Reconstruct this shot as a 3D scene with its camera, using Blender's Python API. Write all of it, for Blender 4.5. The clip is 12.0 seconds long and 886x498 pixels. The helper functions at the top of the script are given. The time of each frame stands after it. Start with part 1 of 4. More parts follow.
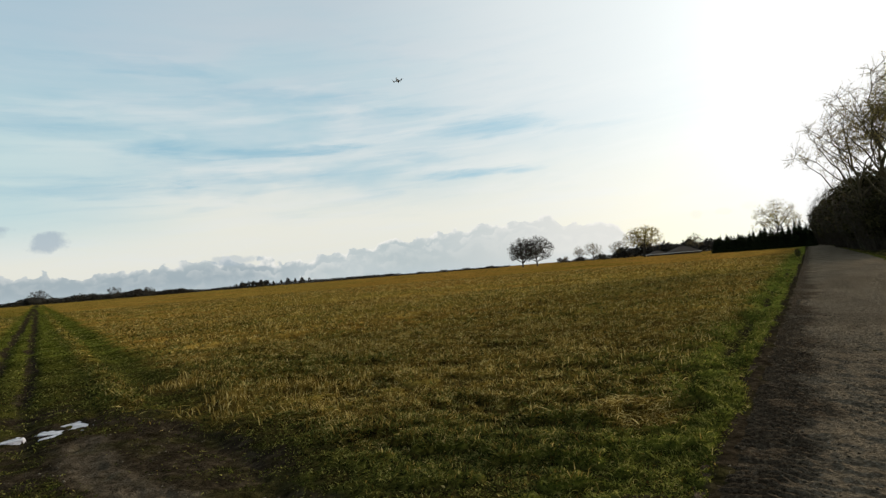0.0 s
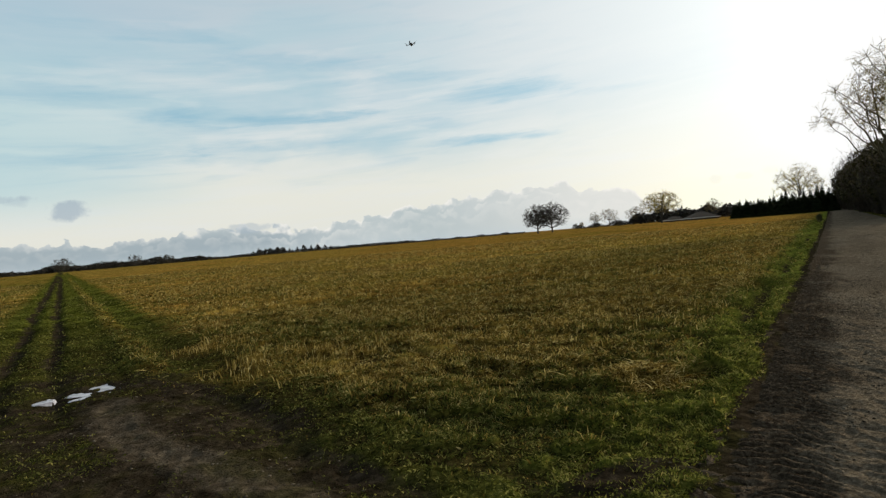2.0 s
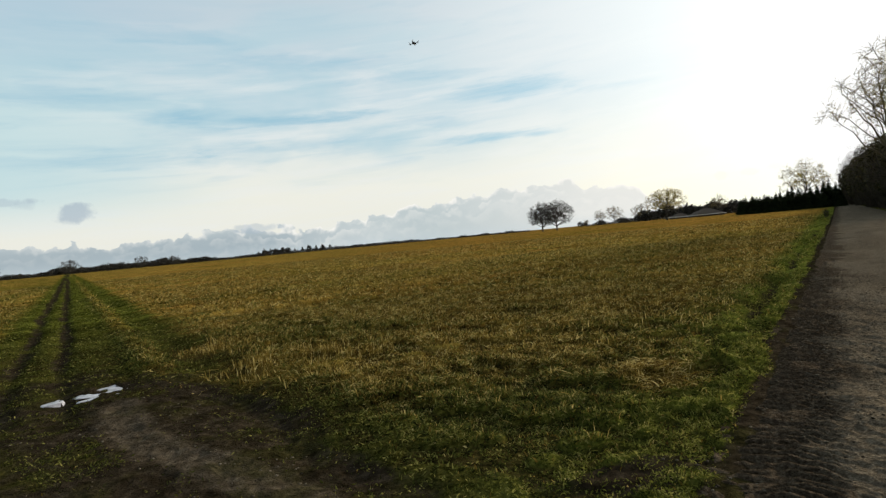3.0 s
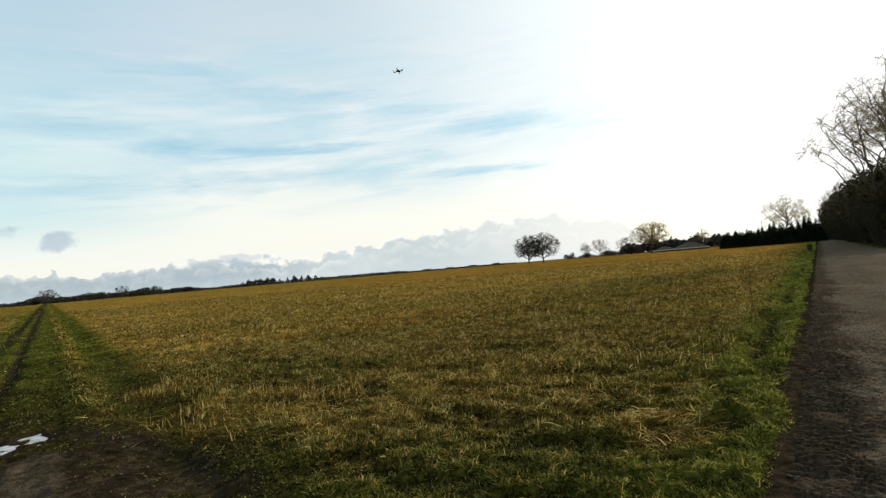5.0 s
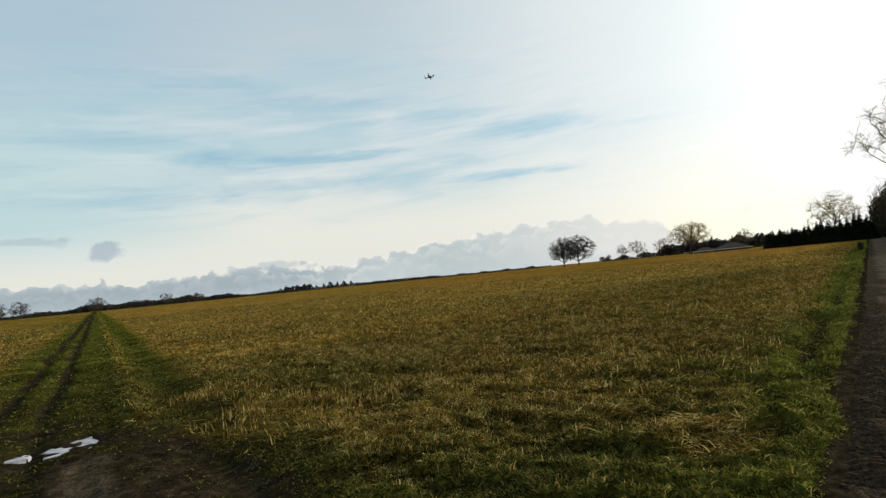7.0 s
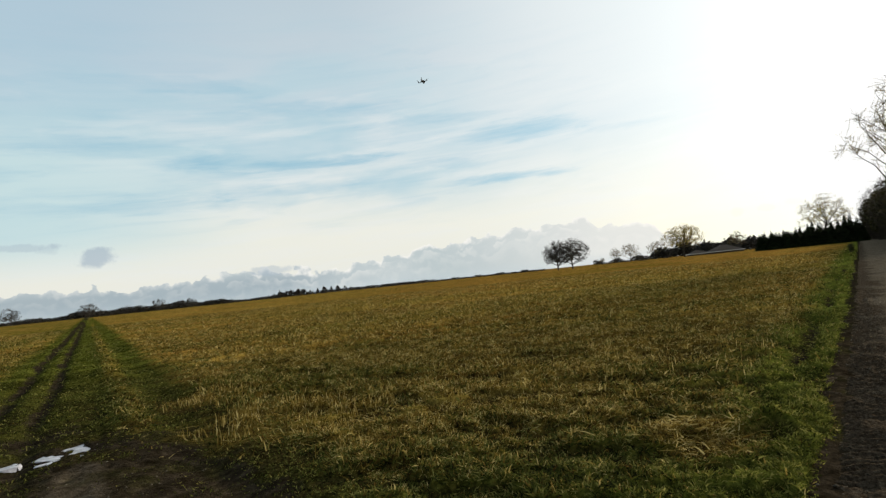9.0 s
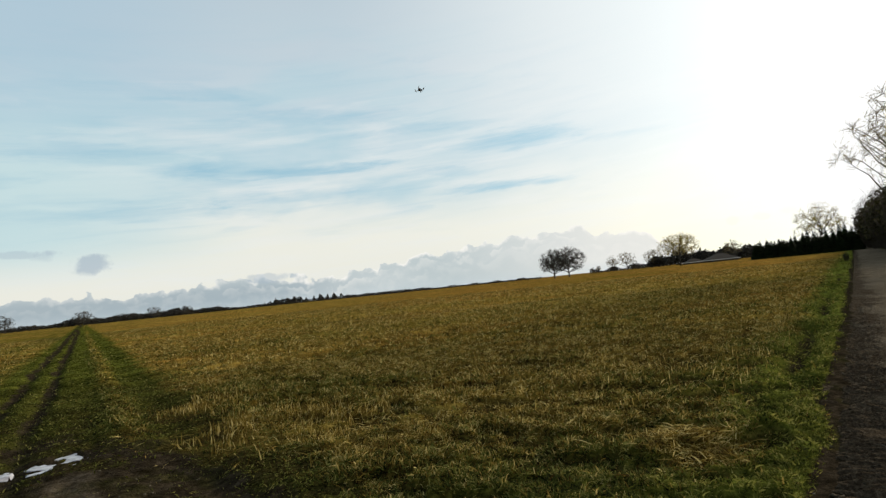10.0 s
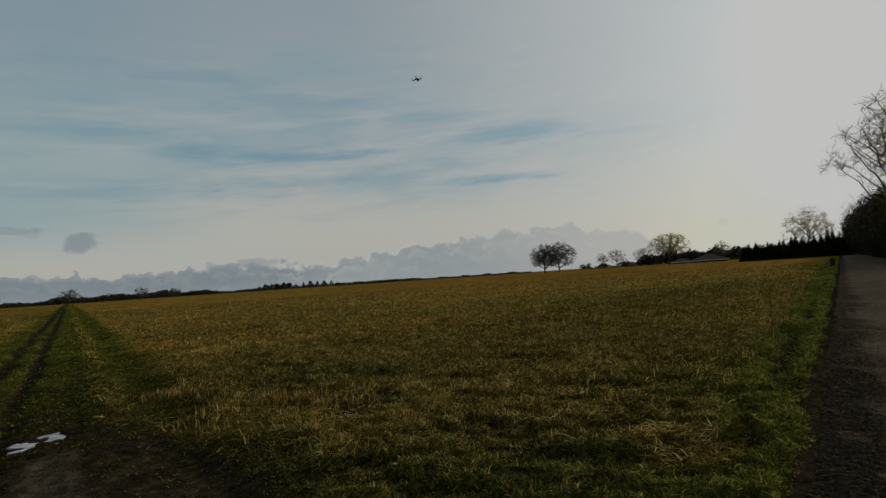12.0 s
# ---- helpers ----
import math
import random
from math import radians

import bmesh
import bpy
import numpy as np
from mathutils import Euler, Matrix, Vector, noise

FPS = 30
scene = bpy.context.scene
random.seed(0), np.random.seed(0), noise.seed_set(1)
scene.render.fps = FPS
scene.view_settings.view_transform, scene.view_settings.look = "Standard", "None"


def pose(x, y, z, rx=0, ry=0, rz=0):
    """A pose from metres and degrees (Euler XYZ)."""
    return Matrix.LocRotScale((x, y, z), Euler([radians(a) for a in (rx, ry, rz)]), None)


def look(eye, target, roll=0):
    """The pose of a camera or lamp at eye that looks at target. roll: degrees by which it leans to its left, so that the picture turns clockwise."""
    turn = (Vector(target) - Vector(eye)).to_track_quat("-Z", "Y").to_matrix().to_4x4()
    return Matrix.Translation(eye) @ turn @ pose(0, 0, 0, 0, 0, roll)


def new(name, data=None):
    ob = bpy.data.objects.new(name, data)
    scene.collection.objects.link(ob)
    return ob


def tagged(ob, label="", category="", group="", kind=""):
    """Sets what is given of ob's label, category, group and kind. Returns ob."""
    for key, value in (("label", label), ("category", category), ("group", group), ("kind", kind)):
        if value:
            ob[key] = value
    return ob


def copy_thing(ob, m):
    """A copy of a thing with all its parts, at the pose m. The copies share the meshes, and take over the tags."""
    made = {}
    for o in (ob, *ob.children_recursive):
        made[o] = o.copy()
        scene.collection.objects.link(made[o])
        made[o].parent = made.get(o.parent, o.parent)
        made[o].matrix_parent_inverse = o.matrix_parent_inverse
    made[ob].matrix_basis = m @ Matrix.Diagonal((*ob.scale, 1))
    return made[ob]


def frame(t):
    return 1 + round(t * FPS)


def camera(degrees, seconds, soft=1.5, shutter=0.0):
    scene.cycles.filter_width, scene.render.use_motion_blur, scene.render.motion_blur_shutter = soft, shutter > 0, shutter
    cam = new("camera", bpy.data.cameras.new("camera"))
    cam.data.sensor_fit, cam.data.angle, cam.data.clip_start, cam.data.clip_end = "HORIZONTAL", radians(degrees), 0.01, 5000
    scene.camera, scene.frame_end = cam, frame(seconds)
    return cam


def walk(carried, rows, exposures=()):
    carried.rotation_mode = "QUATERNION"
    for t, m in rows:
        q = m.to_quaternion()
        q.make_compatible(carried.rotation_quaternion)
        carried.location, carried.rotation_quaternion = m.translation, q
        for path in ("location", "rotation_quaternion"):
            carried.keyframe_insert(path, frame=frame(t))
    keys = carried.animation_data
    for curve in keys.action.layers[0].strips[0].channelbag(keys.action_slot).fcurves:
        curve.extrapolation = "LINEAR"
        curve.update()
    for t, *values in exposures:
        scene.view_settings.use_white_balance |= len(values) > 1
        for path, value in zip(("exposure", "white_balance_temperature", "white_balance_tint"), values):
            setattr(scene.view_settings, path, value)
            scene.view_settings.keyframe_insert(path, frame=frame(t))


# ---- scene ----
# A farm track and a dirt road meet at the corner of a stubble field, late on a hazy winter afternoon.
cam = camera(77.6, 12.0, soft=1.35)


def aim(eye, yaw, pitch, lean):
    """A camera pose: yaw to the left of +y, pitch above the horizon, lean that lifts the picture's right-hand side."""
    y, p = radians(yaw), radians(pitch)
    way = Vector((-math.sin(y) * math.cos(p), math.cos(y) * math.cos(p), math.sin(p)))
    return look(eye, Vector(eye) + way, -lean)


BACK = (-0.13, -0.80, 1.68)
HERE = (0.0, 0.0, 1.65)
walk(cam, [
    (0.0, aim(BACK, -0.75, 2.29, 4.60)),
    (0.5, aim(BACK, -1.00, 1.11, 4.30)),
    (1.0, aim(BACK, -0.65, -0.11, 4.50)),
    (1.5, aim(BACK, 0.40, -0.94, 4.71)),
    (2.0, aim(BACK, 1.05, -1.03, 4.81)),
    (2.5, aim(BACK, 1.70, -1.25, 5.09)),
    (3.0, aim(BACK, 1.55, -1.10, 5.29)),
    (3.2, aim(BACK, 1.28, -0.90, 5.20)),
    (4.8, aim(HERE, -0.20, 0.70, 4.75)),
    (5.0, aim(HERE, -0.10, 2.05, 4.88)),
    (5.5, aim(HERE, 0.00, 3.65, 5.06)),
    (6.0, aim(HERE, 1.56, 4.75, 5.13)),
    (6.5, aim(HERE, 3.50, 3.85, 5.13)),
    (7.0, aim(HERE, 3.35, 2.82, 5.59)),
    (7.2, aim(HERE, 3.31, 2.37, 5.78)),
    (8.8, aim(HERE, 2.92, 2.81, 5.92)),
    (9.0, aim(HERE, 2.69, 3.18, 5.92)),
    (9.5, aim(HERE, 2.36, 3.98, 5.83)),
    (10.0, aim(HERE, 2.26, 3.96, 5.81)),
    (10.5, aim(HERE, 2.52, 4.13, 5.45)),
    (11.0, aim(HERE, 2.45, 4.39, 4.77)),
    (11.5, aim(HERE, 2.08, 3.96, 4.16)),
    (12.0, aim(HERE, 1.46, 2.97, 3.83)),
], exposures=[(0.0, -0.12), (0.3, -0.16), (1.5, -0.16), (2.0, -0.14), (2.6, -0.05), (3.2, -0.02), (4.8, 0.16), (5.0, 0.16), (5.5, 0.07), (6.5, -0.12), (7.2, -0.1), (9.5, -0.04), (11.0, -0.06), (11.3, -0.08), (11.5, -0.30), (11.7, -0.58), (12.0, -1.1)])

# ---- light ----
SUN_AZ, SUN_EL = 52.0, 17.0


def toward(az, el):
    a, e = radians(az), radians(el)
    return Vector((math.sin(a) * math.cos(e), math.cos(a) * math.cos(e), math.sin(e)))


sun_data = bpy.data.lights.new("sun", "SUN")
sun_data.energy, sun_data.angle, sun_data.color = 4.9, radians(3.0), (1.0, 0.86, 0.66)
sun = new("sun", sun_data)
sun.matrix_world = look(toward(SUN_AZ, SUN_EL) * 500, (0, 0, 0))


class Graph:
    """Short spelling for shader nodes."""

    def __init__(self, tree):
        self.tree = tree
        tree.nodes.clear()

    def node(self, kind):
        return self.tree.nodes.new(kind)

    def put(self, socket, value):
        if isinstance(value, bpy.types.NodeSocket):
            self.tree.links.new(value, socket)
        elif value is not None:
            if hasattr(socket.default_value, "__len__") and not hasattr(value, "__len__"):
                value = (value,) * len(socket.default_value)
            if hasattr(value, "__len__") and len(value) == 3 and len(socket.default_value) == 4:
                value = (*value, 1.0)
            socket.default_value = value

    def math(self, op, a, b=0.0, c=0.0, clamp=False):
        n = self.node("ShaderNodeMath")
        n.operation, n.use_clamp = op, clamp
        for s, v in zip(n.inputs, (a, b, c)):
            self.put(s, v)
        return n.outputs[0]

    def vmath(self, op, a, b=None, scale=None):
        n = self.node("ShaderNodeVectorMath")
        n.operation = op
        self.put(n.inputs[0], a)
        if b is not None:
            self.put(n.inputs[1], b)
        if scale is not None:
            self.put(n.inputs["Scale"], scale)
        return n.outputs["Value"] if op in ("DOT_PRODUCT", "LENGTH") else n.outputs[0]

    def step(self, x, lo, hi, out0=0.0, out1=1.0):
        n = self.node("ShaderNodeMapRange")
        n.interpolation_type = "SMOOTHSTEP"
        for s, v in zip(n.inputs, (x, lo, hi, out0, out1)):
            self.put(s, v)
        return n.outputs[0]

    def mix(self, f, a, b, blend="MIX"):
        n = self.node("ShaderNodeMix")
        n.data_type, n.blend_type = "RGBA", blend
        self.put(n.inputs[0], f)
        self.put(n.inputs[6], a)
        self.put(n.inputs[7], b)
        return n.outputs[2]

    def noise(self, vec, scale, detail=4.0, rough=0.55, distort=0.0):
        n = self.node("ShaderNodeTexNoise")
        self.put(n.inputs["Vector"], vec)
        self.put(n.inputs["Scale"], scale)
        self.put(n.inputs["Detail"], detail)
        self.put(n.inputs["Roughness"], rough)
        self.put(n.inputs["Distortion"], distort)
        return n.outputs["Fac"]

    def ramp(self, f, stops):
        n = self.node("ShaderNodeValToRGB")
        while len(n.color_ramp.elements) < len(stops):
            n.color_ramp.elements.new(0.5)
        for e, (p, c) in zip(n.color_ramp.elements, stops):
            e.position, e.color = p, (*c, 1.0) if len(c) == 3 else c
        self.put(n.inputs[0], f)
        return n.outputs[0]

    def combine(self, x, y, z=0.0):
        n = self.node("ShaderNodeCombineXYZ")
        for s, v in zip(n.inputs, (x, y, z)):
            self.put(s, v)
        return n.outputs[0]


def build_sky():
    world = bpy.data.worlds.new("winter_sky")
    scene.world = world
    world.use_nodes = True
    g = Graph(world.node_tree)
    way = g.vmath("NORMALIZE", g.node("ShaderNodeTexCoord").outputs["Generated"])
    sep = g.node("ShaderNodeSeparateXYZ")
    g.put(sep.inputs[0], way)
    x, y, z = sep.outputs
    az = g.math("DEGREES", g.math("ARCTAN2", x, y))
    el = g.math("DEGREES", g.math("ARCSINE", z))
    sky = g.node("ShaderNodeTexSky")
    sky.sky_type, sky.sun_disc = "NISHITA", False
    sky.sun_elevation, sky.sun_rotation = radians(SUN_EL), radians(SUN_AZ)
    blue = g.mix(1.0, sky.outputs[0], (0.085, 0.085, 0.085), "MULTIPLY")
    # sky coordinates in degrees, gently warped so that the streaks are ragged
    plane = g.combine(g.math("MULTIPLY", az, 0.045), g.math("MULTIPLY", el, 0.17))
    warp = g.noise(plane, 1.6, 3.0, 0.5)
    fibre_vec = g.combine(g.math("ADD", g.math("MULTIPLY", az, 0.05), warp), g.math("SUBTRACT", g.math("MULTIPLY", el, 0.42), g.math("MULTIPLY", az, 0.022)))
    fibre = g.noise(fibre_vec, 2.2, 5.0, 0.52, 0.3)
    broad = g.noise(plane, 1.1, 4.0, 0.55, 0.4)
    bright = g.noise(fibre_vec, 1.3, 6.0, 0.6, 0.2)
    # the veil: pale blue-grey above, cream low down
    veil = g.ramp(g.math("DIVIDE", el, 40.0), [
        (0.0, (0.84, 0.84, 0.76)), (0.15, (0.88, 0.88, 0.79)), (0.25, (0.79, 0.835, 0.81)), (0.36, (0.66, 0.76, 0.80)),
        (0.55, (0.57, 0.67, 0.735)), (1.0, (0.44, 0.55, 0.63))])
    band = g.math("MULTIPLY", g.step(el, 4.5, 9.5), g.step(el, 30.0, 16.0))
    side = g.step(az, 24.0, -4.0)
    low_left = g.math("MAXIMUM", g.step(el, 7.0, 11.0, 0.3, 1.0), g.step(az, -14.0, -32.0, 0.0, 0.9))
    haze = g.math("MULTIPLY", g.math("MULTIPLY", g.math("MULTIPLY", g.step(broad, 0.34, 0.66), band), side), low_left)
    veil = g.mix(g.math("MULTIPLY", haze, 0.9), veil, (0.46, 0.655, 0.735))
    veil = g.mix(g.math("MULTIPLY", g.math("MULTIPLY", g.step(bright, 0.42, 0.75), g.step(el, 24.0, 14.0)), 0.6), veil, (0.84, 0.87, 0.86))
    veil = g.mix(g.math("MULTIPLY", g.step(az, -18.0, -42.0), g.math("MULTIPLY", g.step(el, 2.5, 7.5, 0.0, 0.9), g.step(el, 20.0, 12.0))), veil, (0.57, 0.745, 0.77))
    veil = g.mix(g.math("MULTIPLY", g.step(az, 2.0, 24.0), g.step(el, 7.0, 1.0, 0.0, 0.8)), veil, (0.98, 0.93, 0.72))
    veil = g.mix(g.math("MULTIPLY", g.step(az, -14.0, 14.0), g.step(el, 10.0, 17.0, 0.0, 0.75)), veil, (0.74, 0.80, 0.82))
    veil = g.mix(g.math("MULTIPLY", g.step(az, -16.0, -38.0), g.step(el, 13.0, 25.0, 0.0, 0.6)), veil, (0.40, 0.57, 0.69))
    clear = (0.355, 0.605, 0.74)
    gaps = g.math("MULTIPLY", g.math("MULTIPLY", g.step(fibre, 0.44, 0.82, 0.0, 0.42), band), side)
    # longer clear streaks
    az_w = g.math("ADD", az, g.math("MULTIPLY", g.math("SUBTRACT", warp, 0.5), 5.0))
    el_w = g.math("ADD", el, g.math("MULTIPLY", g.math("SUBTRACT", g.noise(plane, 4.0, 3.0, 0.55), 0.5), 1.6))
    jitter = g.math("MULTIPLY", g.math("SUBTRACT", g.noise(fibre_vec, 5.0, 6.0, 0.65), 0.5), 3.0)
    for a0, e0, wa, we, lean, power in STREAKS:
        da = g.math("SUBTRACT", az_w, a0)
        de = g.math("SUBTRACT", g.math("SUBTRACT", el_w, e0), g.math("MULTIPLY", da, lean))
        q = g.math("ADD", g.math("POWER", g.math("ABSOLUTE", g.math("DIVIDE", da, wa)), 2.0),
                   g.math("POWER", g.math("ABSOLUTE", g.math("DIVIDE", de, we)), 2.0))
        q = g.math("ADD", q, jitter)
        gaps = g.math("ADD", gaps, g.step(q, 2.2, -1.2, 0.0, power), clamp=True)
    colour = g.mix(gaps, veil, g.mix(0.88, blue, clear))
    # the sun's glow in the thin cloud
    near_sun = g.math("MAXIMUM", g.vmath("DOT_PRODUCT", way, tuple(toward(SUN_AZ, SUN_EL))), 0.0)
    wide = g.math("MULTIPLY", g.math("POWER", near_sun, 6.5), 0.60)
    tight = g.math("MULTIPLY", g.math("POWER", near_sun, 45.0), 1.5)
    glow = g.math("ADD", wide, tight)
    colour = g.mix(1.0, colour, g.mix(1.0, (1.0, 0.96, 0.86), glow, "MULTIPLY"), "ADD")
    # bank of cumulus along the horizon: its top follows a smooth line, with round billows on it
    top = g.ramp(g.math("DIVIDE", g.math("ADD", az, 60.0), 120.0), [(p, (h / 8,) * 3) for p, h in BANK])
    puffs = g.combine(g.math("MULTIPLY", az, 0.55), g.math("MULTIPLY", el, 0.55))
    wavy = g.noise(puffs, 1.5, 4.0, 0.6)

    def round_puff(scale):
        v = g.node("ShaderNodeTexVoronoi")
        v.feature = "SMOOTH_F1"
        v.inputs["Smoothness"].default_value = 0.25
        g.put(v.inputs["Scale"], scale)
        g.put(v.inputs["Vector"], g.vmath("ADD", puffs, g.combine(g.math("MULTIPLY", wavy, 0.7), g.math("MULTIPLY", wavy, 0.4))))
        return v.outputs["Distance"]

    big, small = round_puff(0.62), round_puff(1.7)
    line = g.math("MULTIPLY", top, 8.0)
    line = g.math("ADD", line, g.math("MULTIPLY", g.math("SUBTRACT", 0.5, big), 0.9))
    line = g.math("ADD", line, g.math("MULTIPLY", g.math("SUBTRACT", 0.45, small), 0.5))
    line = g.math("ADD", line, g.math("MULTIPLY", g.math("SUBTRACT", g.noise(puffs, 1.3, 5.0, 0.5), 0.5), 1.7))
    shade = g.mix(g.step(broad, 0.4, 0.62, 0.0, 0.6), (0.525, 0.600, 0.615), (0.615, 0.675, 0.685))
    shade = g.mix(g.step(az, -4.0, 18.0, 0.0, 0.9), shade, (0.87, 0.865, 0.82))
    shade = g.mix(g.math("MULTIPLY", g.step(az, -8.0, -20.0), g.step(el, 3.4, 1.6, 0.0, 0.95)), shade, (0.375, 0.455, 0.50))
    shade = g.mix(g.step(el, 1.3, 0.0, 0.0, 0.35), shade, (0.60, 0.68, 0.72))
    # billows heaped in front of one another, the hindmost with the brightest rim
    for drop, shift, gleam in ((0.0, 0.0, 1.0), (0.75, 3.7, 0.34), (1.6, 8.1, 0.16)):
        bumps = g.vmath("ADD", puffs, (shift, 0.3 * shift, 0.0))
        swell = g.math("MULTIPLY", g.math("SUBTRACT", g.noise(bumps, 1.1, 2.0, 0.5), 0.5), 1.6 + 0.5 * drop)
        depth = g.math("SUBTRACT", g.math("ADD", g.math("SUBTRACT", line, drop), swell), el)
        rim = g.math("MULTIPLY", g.step(depth, 0.65 + drop, 0.0), g.step(g.noise(bumps, 0.9, 3.0, 0.6), 0.40, 0.58, 0.15, 1.0))
        body = g.mix(g.math("MULTIPLY", g.math("MULTIPLY", rim, gleam), g.step(az, -34.0, -12.0, 0.35, 1.0)), shade, (1.0, 0.98, 0.92))
        colour = g.mix(g.math("MULTIPLY", g.step(depth, 0.0, 0.12 + 0.12 * drop), 0.96), colour, body)
    # small grey scraps of cloud
    scrap = g.math("MULTIPLY", g.math("SUBTRACT", g.noise(puffs, 1.2, 5.0, 0.55), 0.5), 3.2)
    for a0, e0, wa, we, power in SCRAPS:
        q = g.math("ADD", g.math("POWER", g.math("ABSOLUTE", g.math("DIVIDE", g.math("SUBTRACT", az, a0), wa)), 2.0),
                   g.math("POWER", g.math("ABSOLUTE", g.math("DIVIDE", g.math("SUBTRACT", el, e0), we)), 2.0))
        colour = g.mix(g.step(g.math("ADD", q, scrap), 1.25, 0.35, 0.0, power), colour, (0.40, 0.49, 0.575))
    # the unseen sky away from the sun is darkened to deepen the shading
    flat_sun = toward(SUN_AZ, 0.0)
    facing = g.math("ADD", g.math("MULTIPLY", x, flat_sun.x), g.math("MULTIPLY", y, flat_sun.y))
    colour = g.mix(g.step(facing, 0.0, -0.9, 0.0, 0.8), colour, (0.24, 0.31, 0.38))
    colour = g.vmath("MINIMUM", colour, (1.12, 1.12, 1.11))
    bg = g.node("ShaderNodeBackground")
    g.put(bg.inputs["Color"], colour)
    bg.inputs["Strength"].default_value = 1.0
    g.put(g.node("ShaderNodeOutputWorld").inputs["Surface"], bg.outputs[0])


STREAKS = [(7.0, 14.3, 5.4, 0.95, -0.01, 1.0), (-14.0, 13.0, 7.5, 0.42, 0.035, 1.0), (4.5, 9.8, 6.0, 0.45, -0.02, 0.85),
           (-25.5, 13.4, 4.0, 0.7, 0.03, 0.8), (-36.0, 14.8, 7.0, 0.9, 0.02, 0.65), (-15.0, 18.2, 9.0, 0.7, -0.02, 0.6), (-27.0, 20.3, 9.0, 0.6, -0.03, 0.5),
           (-1.0, 16.4, 5.0, 0.4, 0.0, 0.5), (16.5, 13.2, 4.0, 0.45, -0.02, 0.35), (-33.0, 9.5, 9.0, 0.7, 0.03, 0.55), (-17.0, 10.5, 10.0, 0.55, 0.02, 0.5), (-2.0, 11.8, 7.0, 0.35, -0.02, 0.4)]
BANK = [(0.0, 2.0), (0.158, 2.5), (0.25, 2.4), (0.29, 2.5), (0.317, 2.9), (0.346, 2.8), (0.362, 2.2), (0.39, 2.0), (0.425, 3.0), (0.462, 3.6), (0.538, 4.5), (0.591, 4.9), (0.612, 4.0), (0.64, 3.9), (0.658, 2.8), (0.675, 1.6), (0.70, 0.9), (0.78, 0.6), (1.0, 1.4)]
SCRAPS = [(-34.9, 5.1, 1.7, 0.95, 0.7), (-40.0, 6.2, 2.6, 0.35, 0.4), (-38.4, 5.9, 0.8, 0.5, 0.3), (-20.3, 2.7, 2.6, 0.5, 0.45), (25.6, 3.4, 0.6, 0.45, 0.12), (28.0, 3.5, 0.9, 0.35, 0.10), (30.0, 3.7, 0.8, 0.35, 0.10)]
build_sky()

# ---- plan ----
ROAD_AZ, TRACK_AZ = radians(34.3), radians(-35.8)
ROAD_L = -0.38


def road_frame(x, y):
    return x * math.sin(ROAD_AZ) + y * math.cos(ROAD_AZ), x * math.cos(ROAD_AZ) - y * math.sin(ROAD_AZ)


def road_point(u, w):
    return u * math.sin(ROAD_AZ) + w * math.cos(ROAD_AZ), u * math.cos(ROAD_AZ) - w * math.sin(ROAD_AZ)


def track_frame(x, y):
    return x * math.sin(TRACK_AZ) + y * math.cos(TRACK_AZ), x * math.cos(TRACK_AZ) - y * math.sin(TRACK_AZ)


def ease(a, b, v):
    t = np.clip((v - a) / (b - a), 0, 1)
    return t * t * (3 - 2 * t)


def lattice(i, j, seed):
    h = (i.astype(np.int64) * 374761393 + j.astype(np.int64) * 668265263 + seed * 974634777) & 0x7FFFFFFF
    h = ((h ^ (h >> 13)) * 1274126177) & 0x7FFFFFFF
    return ((h ^ (h >> 16)) & 0xFFFF) / 65535.0


def grain(x, y, size, seed=0):
    """Smooth noise from 0 to 1 with cells of that size in metres."""
    u, v = np.asarray(x) / size, np.asarray(y) / size
    i, j = np.floor(u), np.floor(v)
    f, h = u - i, v - j
    f, h = f * f * (3 - 2 * f), h * h * (3 - 2 * h)
    a, b = lattice(i, j, seed), lattice(i + 1, j, seed)
    c, d = lattice(i, j + 1, seed), lattice(i + 1, j + 1, seed)
    return (a * (1 - f) + b * f) * (1 - h) + (c * (1 - f) + d * f) * h


def rough(x, y, size, seed=0, octaves=3):
    return sum(grain(x, y, size / 2 ** k, seed + k) / 2 ** k for k in range(octaves)) / sum(0.5 ** k for k in range(octaves))


MUD_EDGE = [(-14, 6.0), (-7.2, 7.2), (-4.7, 6.8), (-3.8, 6.6), (-2.7, 5.9), (-1.7, 4.8), (-1.2, 3.7), (-0.4, 2.8), (0.4, 2.75), (1.0, 2.95), (1.5, 3.15), (1.9, 3.5), (2.3, 4.0), (3.0, 4.2)]
PUDDLE = (-5.24, 6.80)


def trough(x, y):
    """A dark wheel trough that cuts the field's corner."""
    along = (x + 3.4) * 0.66 - (y - 6.1) * 0.75
    off = (x + 3.4) * 0.75 + (y - 6.1) * 0.66 - 0.12 * np.sin(1.5 * along)
    return np.exp(-(off / 0.30) ** 2) * ease(-0.6, 0.3, along) * ease(5.2, 3.6, along)


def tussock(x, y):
    """Where the growth stands in tufts (1) and where the gaps between them are coloured as thatch and shade (0)."""
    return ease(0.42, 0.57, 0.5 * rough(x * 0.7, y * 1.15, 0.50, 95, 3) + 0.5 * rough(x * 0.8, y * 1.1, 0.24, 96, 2))


